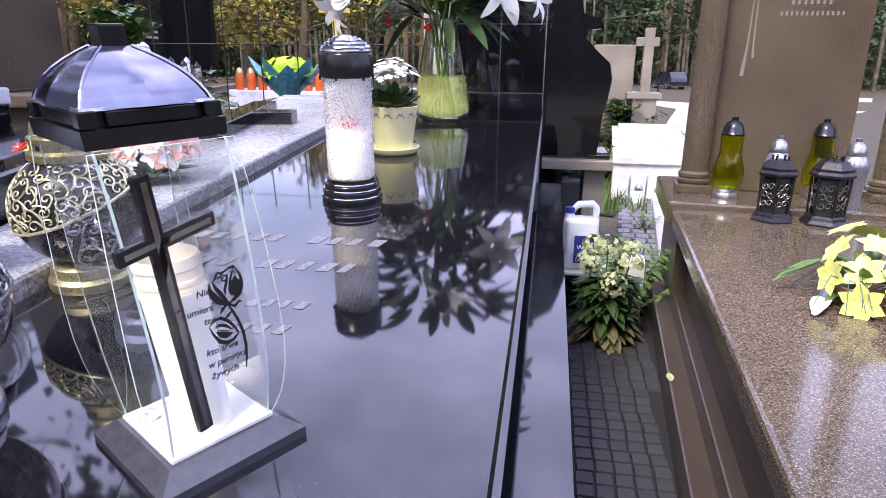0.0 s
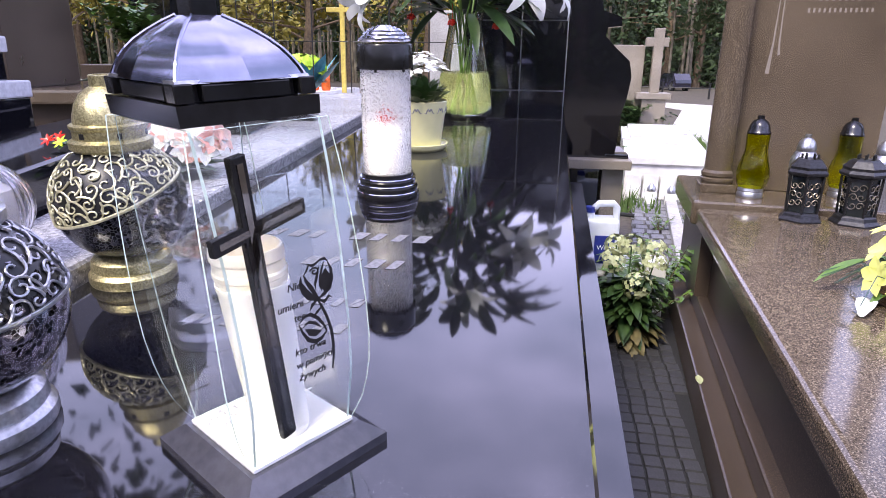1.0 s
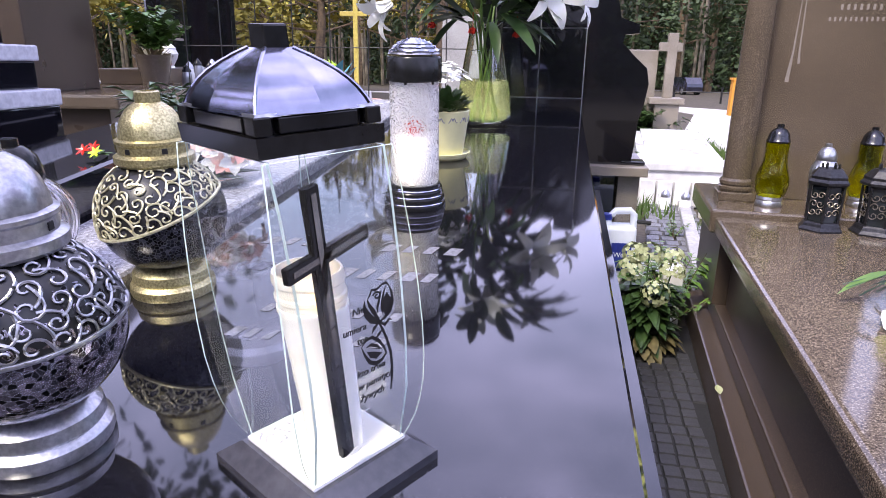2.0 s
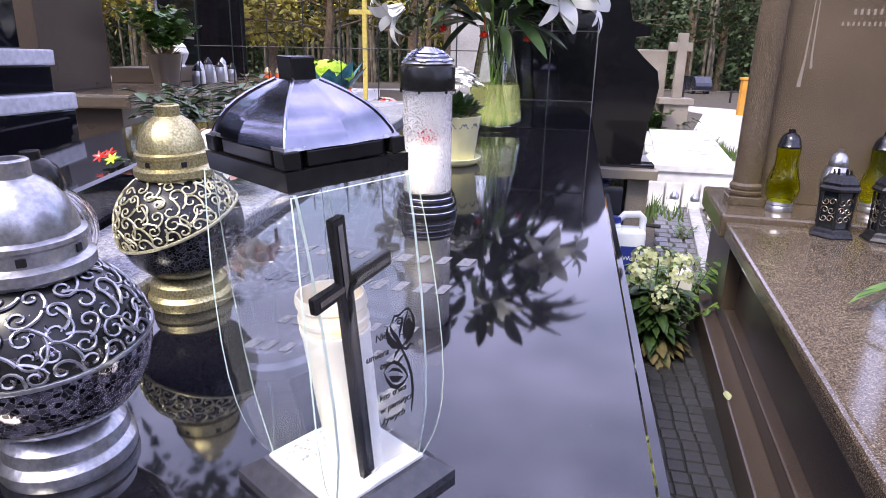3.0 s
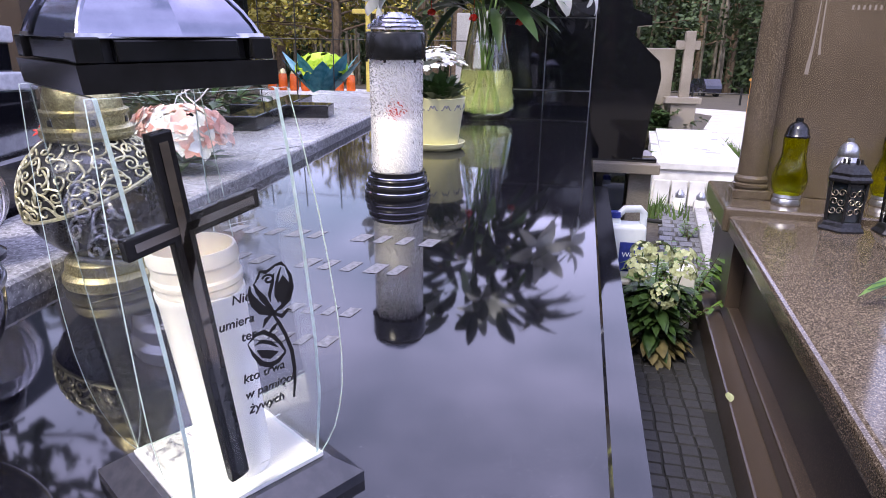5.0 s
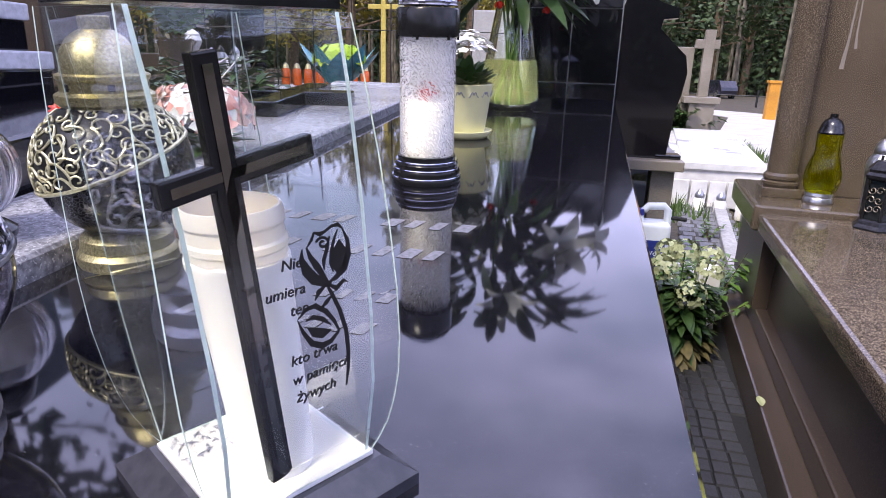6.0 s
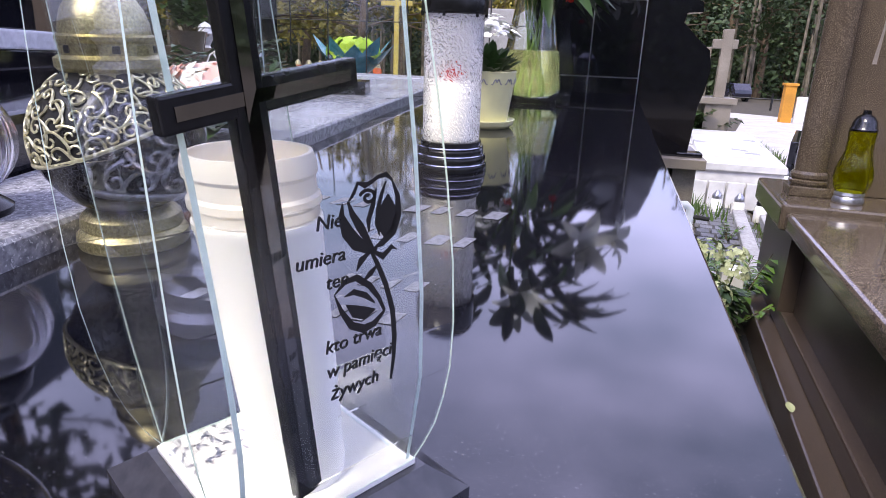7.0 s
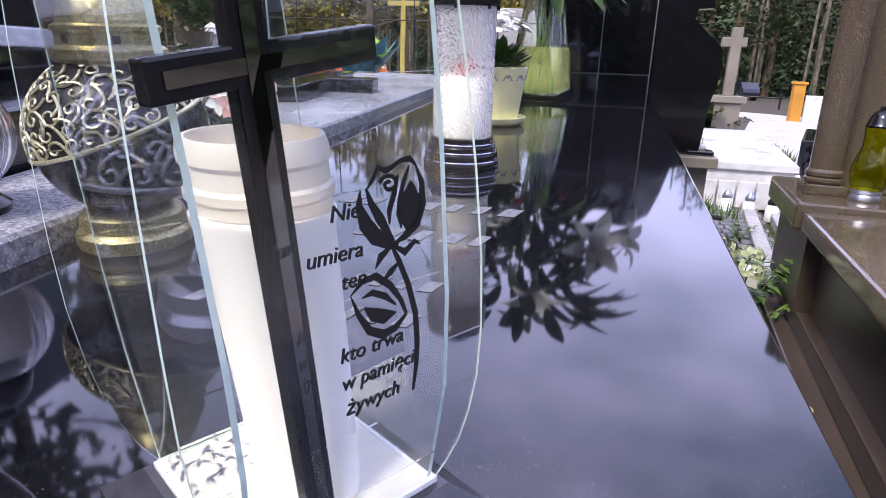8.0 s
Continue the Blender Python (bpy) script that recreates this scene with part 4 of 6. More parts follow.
# ---- round filigree lanterns ----
def round_lantern(name, m, metal, mosaic, label, tilt, metal_label):
    t = thing(name, m, label, "lantern", "round filigree lanterns")
    part("foot", lathe([(0, 0), (0.046, 0), (0.0475, 0.004), (0.047, 0.011), (0.0435, 0.015), (0.042, 0.016), (0.0435, 0.018), (0.042, 0.027), (0.036, 0.033), (0.03, 0.036), (0, 0.036)], 48), metal, t, metal_label, smooth=35)
    R, cz = 0.069, 0.093
    prof = [(0.028, 0.0335)]
    for i in range(1, 25):
        a = radians(-60 + i * 5.7)
        prof.append((R * math.cos(a), cz + R * 0.95 * math.sin(a)))
    part("globe", lathe(prof + [(0.0, prof[-1][1])], 48), mosaic, t, "glass globe of crackled mirror pieces", smooth=60)
    # scrolls over the upper globe, and the rim that they spring from
    b = bmesh.new()
    rot = pose(0, 0, 0, 0, tilt, 25).to_3x3()

    def on_globe(lon, lat, lift=0.0015):
        v = Vector((math.cos(lat) * math.cos(lon), math.cos(lat) * math.sin(lon), math.sin(lat)))
        v = rot @ v
        return Vector((v.x * (R + lift), v.y * (R + lift), cz + v.z * (R * 0.95 + lift)))

    tube([on_globe(radians(i * 7.5), radians(6)) for i in range(49)], 0.0019, 6, b)
    wire = M_GOLDPALE if metal is M_GOLD else metal
    part("rim", b, wire, t, "raised metal rim round the openwork", smooth=60)
    # dark liner added just over the globe so the gaps between scrolls read dark
    shell = loft([[on_globe(radians(i * 10), radians(la), 0.0004) for i in range(36)] for la in (6, 18, 30, 42, 54, 66, 76)], False)
    part("inner_shell", shell, M_GAPLINER, t, "added dark liner that darkens the openwork gaps", smooth=60)
    rng = random.Random(7)
    for row, (lat, size, n) in enumerate([(12, 6.2, 27), (22, 7.0, 23), (33, 6.8, 20), (44, 6.6, 17), (55, 6.2, 13), (64, 5.0, 9)]):
        for i in range(n):
            lon = 360 * i / n + row * 7 + rng.uniform(-3, 3)
            sgn = 1 if (i + row) % 2 else -1
            size_i, turns, a0 = size * rng.uniform(0.8, 1.2), rng.uniform(0.85, 1.3), rng.uniform(-60, 60)
            pts = []
            for k in range(20):
                u = k / 19
                if u < 0.3:
                    q = 1 - u / 0.3
                    rr, a = size_i * (1 + 0.9 * q * q), radians(a0 + sgn * 70 * q * -1)
                else:
                    q = (u - 0.3) / 0.7
                    rr, a = size_i * (1 - 0.78 * q), radians(a0 + sgn * 360 * turns * q)
                la = radians(max(6.5, min(lat + rr * math.sin(a) * 0.9, 79)))
                lo = radians(lon + rr * math.cos(a) / max(0.3, math.cos(radians(lat))))
                pts.append(on_globe(lo, la))
            part("scroll", tube(pts, 0.00125, 5, taper=0.7), wire, t, smooth=60)
    part("collar", lathe([(0, 0.150), (0.039, 0.150), (0.042, 0.153), (0.042, 0.160), (0.037, 0.163), (0.037, 0.172), (0.039, 0.174), (0.039, 0.177), (0.035, 0.179), (0, 0.179)], 40), metal, t, smooth=35)
    # solid black boxes give the collar's vent holes their shade
    for i in range(6):
        a = i * math.pi / 3
        part("vent_hole", box(0.006, 0.006, 0.006, 0.0008, (0, 0, 0)), M_PRINT_SHADE, t, m=pose(0.0347 * math.cos(a), 0.0347 * math.sin(a), 0.1645, 0, 0, math.degrees(a)))
    part("roof", lathe([(0.035, 0.1785), (0.034, 0.187), (0.0305, 0.198), (0.024, 0.208), (0.016, 0.214), (0.013, 0.2155), (0.013, 0.226), (0.0115, 0.227), (0.0085, 0.227), (0.0085, 0.218), (0, 0.218)], 40, flute=0.012, flutes=10), metal, t, "hammered metal roof with chimney", smooth=35)
    return t


round_lantern("round_lantern", on_slab(-0.556, 0.668, 20), M_GOLD, M_MOSAICDARK, "round gold filigree lantern with dark mosaic globe", -21, "gold ringed foot")
round_lantern("round_lantern", on_slab(-0.484, 0.389, 70), M_SILVER, M_MOSAIC, "round silver filigree lantern with violet mirror mosaic", -4, "silver ringed foot")

# ---- fluted crystal lantern on the grey slab ----
cry = thing("crystal_lantern", on_slab(-0.697, 0.622, 0, 0.0222), "round fluted crystal lantern with black base and cap", "lantern")
part("base", lathe([(0, 0), (0.04, 0), (0.041, 0.006), (0.034, 0.012), (0.026, 0.016), (0, 0.016)], 32), M_PLAST_BLACK, cry, smooth=40)
prof = [(0.024, 0.0162)] + [(0.052 * math.cos(radians(a)), 0.066 + 0.052 * math.sin(radians(a))) for a in range(-62, 63, 8)]
part("globe", lathe(prof + [(r - 0.004, h) for r, h in reversed(prof)], 72, flute=0.028, flutes=24), M_CRYSTAL, cry, "fluted clear glass globe", smooth=60)
part("candle", lathe([(0, 0.017), (0.024, 0.017), (0.038, 0.045), (0.038, 0.085), (0, 0.09)], 24), M_WAX, cry)
part("cap", lathe([(0, 0.111), (0.027, 0.111), (0.029, 0.115), (0.028, 0.122), (0.024, 0.137), (0.014, 0.147), (0.01, 0.148), (0.01, 0.156), (0, 0.157)], 32), M_PLAST_BLACK, cry, "black domed cap", smooth=40)

# ---- potted white flowers ----
pot = thing("flower_pot", on_slab(-0.388, 1.512), "cream ceramic pot with white flowers on a saucer", "potted plant")
part("saucer", lathe([(0, 0.0), (0.05, 0.0), (0.058, 0.008), (0.0615, 0.016), (0.059, 0.0165), (0.055, 0.01), (0.045, 0.006), (0, 0.006)], 40), M_POT, pot, smooth=50)
part("pot", lathe([(0, 0.0065), (0.043, 0.0065), (0.0445, 0.01), (0.054, 0.08), (0.056, 0.084), (0.0585, 0.108), (0.060, 0.112), (0.0585, 0.1135), (0.055, 0.11), (0.053, 0.1), (0, 0.098)], 40), M_POT, pot, smooth=40)
b = bmesh.new()
for i in range(12):
    a = i * math.pi / 6
    for s in (1, -1):
        pts = []
        for k in range(8):
            u = k / 7
            aa = a + s * 0.2 * u
            h = 0.093 + 0.006 * math.sin(u * 5.5) * (1 - u * 0.3)
            r = 0.0572 + (h - 0.093) * 0.1 + 0.0004
            pts.append((r * math.cos(aa), r * math.sin(aa), h))
        tube(pts, 0.0016, 4, b, taper=0.5)
part("pattern_band", b, M_POTTRIM, pot, "grey scroll pattern below the rim")


def flower5(b, c, r, normal, n=5, mi=0, width=0.9):
    """A small open flower of n petals."""
    nrm = Vector(normal).normalized()
    s = nrm.orthogonal().normalized()
    u = nrm.cross(s)
    a0 = rnd(0, 6)
    for i in range(n):
        a = a0 + 2 * math.pi * i / n
        d = s * math.cos(a) + u * math.sin(a)
        leaf(b, Vector(c), Vector(c) + d * r + nrm * r * 0.25, r * width, 0.1, nrm, 0.12, 3, mi)


b = bmesh.new()
for _ in range(130):
    a, r = rnd(0, 6.28), rnd(0, 0.05)
    base = Vector((r * 0.6 * math.cos(a), r * 0.6 * math.sin(a), 0.1))
    d = Vector((math.cos(a) * rnd(0.3, 1.1), math.sin(a) * rnd(0.3, 1.1), rnd(0.5, 1.3))).normalized()
    leaf(b, base + d * 0.02, base + d * rnd(0.05, 0.085), rnd(0.018, 0.03), rnd(0, 0.4))
part("foliage", b, M_LEAF, pot, "dense dark green leaves")
b = bmesh.new()
for _ in range(120):
    a, r = rnd(0, 6.28), 0.062 * math.sqrt(rnd(0, 1))
    c = Vector((r * math.cos(a), r * math.sin(a), 0.178 + 0.03 * (1 - (r / 0.062) ** 2) + rnd(-0.012, 0.012)))
    flower5(b, c, rnd(0.008, 0.012), (math.cos(a) * r * 10, math.sin(a) * r * 10, 1))
part("blossom", b, M_PETALW, pot, "cluster of small white blossoms")

# ---- vase with lilies ----
vase = thing("glass_vase", on_slab(-0.36, 2.045), "tall tapered glass vase of cloudy yellow water", "vase")
vp = [(r * 1.12, h) for r, h in [(0.0, 0.0), (0.058, 0.0), (0.066, 0.004), (0.078, 0.026), (0.0805, 0.036), (0.079, 0.05), (0.066, 0.14), (0.053, 0.225), (0.045, 0.275), (0.046, 0.295), (0.051, 0.31)]]
vg = part("glass", lathe(vp + [(r - 0.004, h) for r, h in reversed(vp[3:])] + [(0.066, 0.012), (0, 0.011)], 48), M_VASE, vase, "clear glass", smooth=40)
vg.visible_shadow = False
wt = part("water", lathe([(0, 0.0115), (0.062, 0.0125), (0.081, 0.0275), (0.0855, 0.036), (0.084, 0.05), (0.0735, 0.12), (0.0705, 0.14), (0, 0.14)], 40), M_WATER, vase, "cloudy yellow-green water", smooth=40)
wt.visible_shadow = False

bouquet = thing("lily_bouquet", on_slab(-0.36, 2.045), "bouquet of white lilies with broad dark leaves", "bouquet")
for i in range(7):
    a = i * 2.4
    part("stem", tube([(0.03 * math.cos(a), 0.03 * math.sin(a), 0.02), (0.02 * math.cos(a + 2), 0.02 * math.sin(a + 2), 0.2), (0.034 * math.cos(a + 2.6), 0.034 * math.sin(a + 2.6), 0.31), (0.13 * math.cos(a + 2.8), 0.1 * math.sin(a + 2.8), 0.5)], 0.0035, 5), M_LEAFLIGHT, bouquet)
b = bmesh.new()
for i in range(165):
    a = rnd(0, 6.28)
    h = rnd(0.30, 0.62)
    r0 = rnd(0.02, 0.09) + (h - 0.3) * 0.35
    base = Vector((r0 * math.cos(a), r0 * 0.8 * math.sin(a), h))
    L = rnd(0.11, 0.2)
    d = Vector((math.cos(a), 0.8 * math.sin(a), rnd(-0.5, 0.9))).normalized()
    leaf(b, base, base + d * L, rnd(0.035, 0.06), rnd(0.1, 0.5), fold=0.18, steps=6)
part("leaves", b, M_LEAF, bouquet, "broad pointed dark green leaves")


def lily(c, direction, size):
    b = bmesh.new()
    nrm = Vector(direction).normalized()
    s = nrm.orthogonal().normalized()
    u = nrm.cross(s)
    for i in range(6):
        a = i * math.pi / 3 + (0.1 if i % 2 else 0)
        d = s * math.cos(a) + u * math.sin(a)
        w = size * (0.42 if i % 2 else 0.3)
        prev = None
        for k in range(8):
            t = k / 7
            p = Vector(c) + nrm * size * (0.75 * math.sin(t * 1.9)) + d * size * (0.08 + 0.8 * t ** 1.8)
            ww = w * math.sin(math.pi * (0.1 + 0.88 * t)) ** 0.7
            side = nrm.cross(d)
            row = [b.verts.new(p - side * ww / 2 + d * 0.02 * size), b.verts.new(p), b.verts.new(p + side * ww / 2 + d * 0.02 * size)]
            if prev:
                for q in (0, 1):
                    f = b.faces.new((prev[q], prev[q + 1], row[q + 1], row[q]))
                    f.smooth = True
            prev = row
    return b


for c, d, s in [((-0.285, -0.03, 0.36), (-0.6, -0.5, -0.45), 0.1), ((-0.31, 0.0, 0.42), (-0.8, -0.3, 0.1), 0.1), ((0.17, -0.03, 0.40), (0.35, -0.8, -0.2), 0.115), ((0.235, 0.0, 0.385), (0.9, -0.3, -0.1), 0.1), ((0.04, -0.08, 0.52), (0.1, -0.8, 0.5), 0.11), ((-0.13, -0.05, 0.56), (-0.4, -0.4, 0.8), 0.11), ((0.16, 0.0, 0.58), (0.5, -0.2, 0.8), 0.11), ((0.0, 0.05, 0.63), (0.0, 0.1, 1), 0.11), ((-0.23, 0.0, 0.52), (-0.7, -0.2, 0.4), 0.1)]:
    part("lily", lily(c, d, s), M_PETALW, bouquet, "white lily")
for x, y, z in [(0.095, -0.02, 0.275), (-0.03, -0.07, 0.285), (-0.16, -0.03, 0.3)]:
    b = bmesh.new()
    for k in range(5):
        a = k * 1.257
        leaf(b, (x, y, z + 0.008), (x + 0.016 * math.cos(a), y + 0.016 * math.sin(a), z - 0.004), 0.014, 0.3)
    lathe([(0, -0.012), (0.008, -0.008), (0.0095, 0), (0.005, 0.006), (0, 0.007)], 12, b, (x, y, z))
    tube([(x, y, z + 0.006), (x, y, z + 0.05)], 0.001, 4, b)
    part("red_bell", b, M_RED, bouquet, "small red hanging bell flower")

# ---- peach artificial flowers on the grey slab ----
peach = thing("flower_bunch", on_slab(-0.735, 1.075, 0, 0.022), "bunch of peach and white artificial flowers", "flowers")
b = bmesh.new()
for i in range(70):
    v = Vector((rnd(-1, 1), rnd(-1, 0.6), rnd(-0.2, 1))).normalized()
    c = Vector((v.x * 0.085, v.y * 0.06, 0.052 + v.z * 0.05))
    flower5(b, c, rnd(0.02, 0.031), v, 5, 0 if rnd(0, 1) < 0.62 else 1, 0.85)
part("blooms", b, [M_PETALP, M_PETALW], peach, "ruffled peach and white petals")
b = bmesh.new()
for i in range(16):
    a = rnd(0, 6.28)
    leaf(b, (0, 0, 0.012), (0.09 * math.cos(a), 0.07 * math.sin(a), rnd(0.006, 0.03)), 0.03, 0.05)
part("leaves", b, M_LEAF, peach)
for i in range(4):
    part("stem", tube([(rnd(-0.04, 0.06), 0.02, 0.08), (rnd(-0.05, 0.07), 0.02, 0.12), (rnd(-0.06, 0.08), 0.02, 0.15)], 0.0012, 5), M_WHITEPL, peach)


# ---- lamps on the brown tomb ----
def yellow_lamp(m):
    t = thing("glass_lamp", m, "yellow twisted glass grave lamp with gunmetal cap", "grave lamp", "yellow glass lamps")
    part("foot", lathe([(0, 0), (0.037, 0), (0.039, 0.004), (0.038, 0.012), (0.035, 0.018), (0.037, 0.022), (0.035, 0.03), (0, 0.03)], 32, flute=0.02, flutes=24), M_SILVER, t, "ribbed silver foot", smooth=30)
    prof = [(0.036, 0.0305), (0.043, 0.048), (0.046, 0.068), (0.0445, 0.09), (0.037, 0.118), (0.032, 0.138), (0.031, 0.165), (0.032, 0.192)]
    n = 36
    b = bmesh.new()
    rings = []
    for ins in (0, 1):
        for r, h in prof if not ins else list(reversed(prof)):
            ring = []
            for i in range(n):
                a = 2 * math.pi * i / n
                q = (r - 0.003 * ins) * (1 + 0.05 * math.cos(9 * a + h * 60))
                ring.append(b.verts.new((q * math.cos(a), q * math.sin(a), h)))
            rings.append(ring)
    for p, q in zip(rings, rings[1:] + rings[:1]):
        for i in range(n):
            b.faces.new((p[i], p[(i + 1) % n], q[(i + 1) % n], q[i]))
    part("glass", b, M_YELGLASS, t, "twisted yellow glass", smooth=60).visible_shadow = False
    part("cap", lathe([(0, 0.1925), (0.033, 0.1925), (0.0345, 0.197), (0.0305, 0.203), (0.028, 0.217), (0.021, 0.23), (0.011, 0.236), (0.01, 0.237), (0.01, 0.246), (0.0085, 0.247), (0, 0.247)], 32), M_GUN, t, "domed gunmetal cap", smooth=35)
    return t


yl = yellow_lamp(pose(0.592, 2.29, TZ + 0.0202) @ Matrix.Scale(1.1, 4))
copy_thing(yl, pose(0.905, 2.36, TZ + 0.0202, 0, 0, 40) @ Matrix.Scale(0.98, 4))


def hex_ring(r, h, a0=0.0):
    return [(r * math.cos(a0 + i * math.pi / 3), r * math.sin(a0 + i * math.pi / 3), h) for i in range(6)]


def hex_lantern(m):
    t = thing("metal_lantern", m, "dark hexagonal metal lantern with openwork sides", "lantern", "dark metal lanterns")
    part("base", loft([hex_ring(0.058, 0.0), hex_ring(0.058, 0.004), hex_ring(0.05, 0.012), hex_ring(0.047, 0.02), hex_ring(0.043, 0.024)]), M_BLACKMETAL, t)
    part("inner_glass", loft([hex_ring(0.037, 0.0245), hex_ring(0.039, 0.12)]), M_DARKGLASS, t, "dim glass liner")
    for i in range(6):
        a = i * math.pi / 3
        part("corner_post", tube([(0.042 * math.cos(a), 0.042 * math.sin(a), 0.024), (0.045 * math.cos(a), 0.045 * math.sin(a), 0.122)], 0.0035, 6), M_BLACKMETAL, t)
        b = bmesh.new()
        am = a + math.pi / 6
        cxy = Vector((math.cos(am), math.sin(am), 0)) * 0.0378
        s = Vector((-math.sin(am), math.cos(am), 0))
        for sg in (1, -1):
            for zc, tw in ((0.052, 1), (0.074, -1), (0.097, 1)):
                pts = []
                for k in range(13):
                    u = k / 12
                    rr = 0.0105 * (1 - 0.75 * u)
                    an = tw * u * 7.0 + (0 if sg > 0 else math.pi)
                    pts.append(cxy + s * (sg * 0.0085 + rr * math.cos(an)) + Vector((0, 0, zc + rr * math.sin(an))))
                tube(pts, 0.0014, 4, b)
        part("openwork_panel", b, M_BRONZE, t, "dark bronze scrollwork panel")
    part("eave", loft([hex_ring(0.045, 0.122), hex_ring(0.053, 0.126), hex_ring(0.054, 0.132), hex_ring(0.047, 0.139), hex_ring(0.048, 0.146), hex_ring(0.034, 0.162), hex_ring(0.029, 0.166)]), M_BLACKMETAL, t)
    for i in range(6):
        a = i * math.pi / 3 + 0.5
        part("prong", box(0.006, 0.004, 0.012, 0.0008), M_BLACKMETAL, t, m=pose(0.019 * math.cos(a), 0.019 * math.sin(a), 0.1662, 0, 0, math.degrees(a)))
    return t


def silver_lamp(m):
    t = thing("silver_lamp", m, "silver domed grave lamp with a ribbed glass shoulder", "grave lamp", "silver domed lamps")
    part("foot", lathe([(0, 0), (0.035, 0), (0.037, 0.006), (0.033, 0.02), (0, 0.02)], 32), M_SILVER, t, smooth=35)
    part("body", lathe([(0, 0.0203), (0.031, 0.0203), (0.036, 0.1), (0.04, 0.15), (0.038, 0.168), (0.03, 0.185), (0.026, 0.19), (0, 0.19)], 48, flute=0.03, flutes=24), M_SILVER, t, "ribbed silvered shoulder", smooth=50)
    part("cap", lathe([(0, 0.1903), (0.027, 0.1903), (0.0285, 0.194), (0.028, 0.203), (0.024, 0.218), (0.016, 0.229), (0.009, 0.233), (0.009, 0.243), (0, 0.244)], 28), M_SILVER, t, "domed silver cap with vent", smooth=35)
    return t


M_BLACKMETAL = mat("blackened_metal", (0.05, 0.05, 0.055), (0.025, 0.025, 0.028), 150, 0.35, metal=0.7, bump=0.3)
hl = hex_lantern(pose(0.675, 2.06, TZ + 0.0005, 0, 0, 12) @ Matrix.Scale(1.12, 4))
copy_thing(hl, pose(0.818, 2.04, TZ + 0.0005, 0, 0, 31) @ Matrix.Scale(1.03, 4))
sl = silver_lamp(pose(0.712, 2.2, TZ + 0.0005))
copy_thing(sl, pose(0.93, 2.17, TZ + 0.0005, 0, 0, 20))

# ---- basket of yellow flowers ----
basket = thing("flower_basket", pose(0.628, 1.33, TZ + 0.0005), "wicker basket of lemon-yellow artificial flowers", "flower basket")
b = bmesh.new()
for k in range(7):
    h = 0.004 + k * 0.007
    r = 0.055 + k * 0.004
    tube([(r * math.cos(i * math.pi / 18) * (1 + 0.02 * (-1) ** (i + k)), r * math.sin(i * math.pi / 18) * (1 + 0.02 * (-1) ** (i + k)), h) for i in range(37)], 0.004, 5, b)
part("wicker", b, M_WICKER, basket, "woven brown wicker")
part("liner", lathe([(0, 0.0), (0.05, 0.0), (0.074, 0.044), (0, 0.04)], 24), M_WICKER, basket)
b = bmesh.new()
for c, d in [((-0.03, -0.03, 0.075), (-0.5, -0.6, 0.6)), ((0.02, -0.06, 0.07), (0.2, -0.9, 0.5)), ((-0.05, 0.04, 0.10), (-0.8, 0.1, 0.6)), ((0.0, 0.0, 0.12), (0, -0.3, 1)), ((-0.075, -0.01, 0.06), (-1, -0.2, 0.2)), ((0.05, 0.02, 0.1), (0.5, 0, 0.8)), ((-0.02, 0.09, 0.13), (-0.4, 0.2, 0.9)), ((0.07, -0.06, 0.06), (0.6, -0.6, 0.3)), ((-0.045, -0.075, 0.03), (-0.5, -0.9, 0.0)), ((0.03, 0.1, 0.12), (0.2, 0.5, 0.8))]:
    b = bmesh.new()
    flower5(b, c, 0.043, d, 6, 0, 0.8)
    part("bloom", b, M_PETALY, basket, "large lemon-yellow bloom")
b = bmesh.new()
for i in range(26):
    a = rnd(0, 6.28)
    L = rnd(0.08, 0.16)
    leaf(b, (0.03 * math.cos(a), 0.03 * math.sin(a), 0.05), (L * math.cos(a), L * math.sin(a), rnd(0.02, 0.14)), 0.028, rnd(0, 0.3))
part("leaves", b, M_LEAFLIGHT, basket)
b = bmesh.new()
for i in range(40):
    a = rnd(0, 6.28)
    L = rnd(0.08, 0.17)
    tube([(0.03 * math.cos(a), 0.03 * math.sin(a), 0.045), (L * 0.6 * math.cos(a), L * 0.6 * math.sin(a), 0.07), (L * math.cos(a + 0.2), L * math.sin(a + 0.2), rnd(0.005, 0.05))], 0.001, 3, b)
part("blue_grass", b, M_BLUEGRASS, basket, "thin bluish grass blades")
b = bmesh.new()
leaf(b, (-0.075, 0.05, 0.075), (-0.165, 0.05, 0.035), 0.035, 0.15, steps=6)
part("long_leaf", b, M_LEAFLIGHT, basket, "long pale green leaf")
pap = bmesh.new()
leaf(pap, (-0.13, -0.09, 0.004), (-0.07, 0.01, 0.03), 0.04, 0.2, fold=0.3)
part("white_leaf", pap, M_PETALW, basket, "white paper leaf")

# fallen leaf on the step
b = bmesh.new()
leaf(b, (0, 0, 0), (0.035, 0.012, 0.004), 0.024, -0.1)
fl = part("fallen_leaf", b, M_PETALCREAM, m=pose(0.345, 1.64, 0.1015, 0, 0, 70))
tagged(fl, "yellowed fallen leaf on the stone step", "leaf")

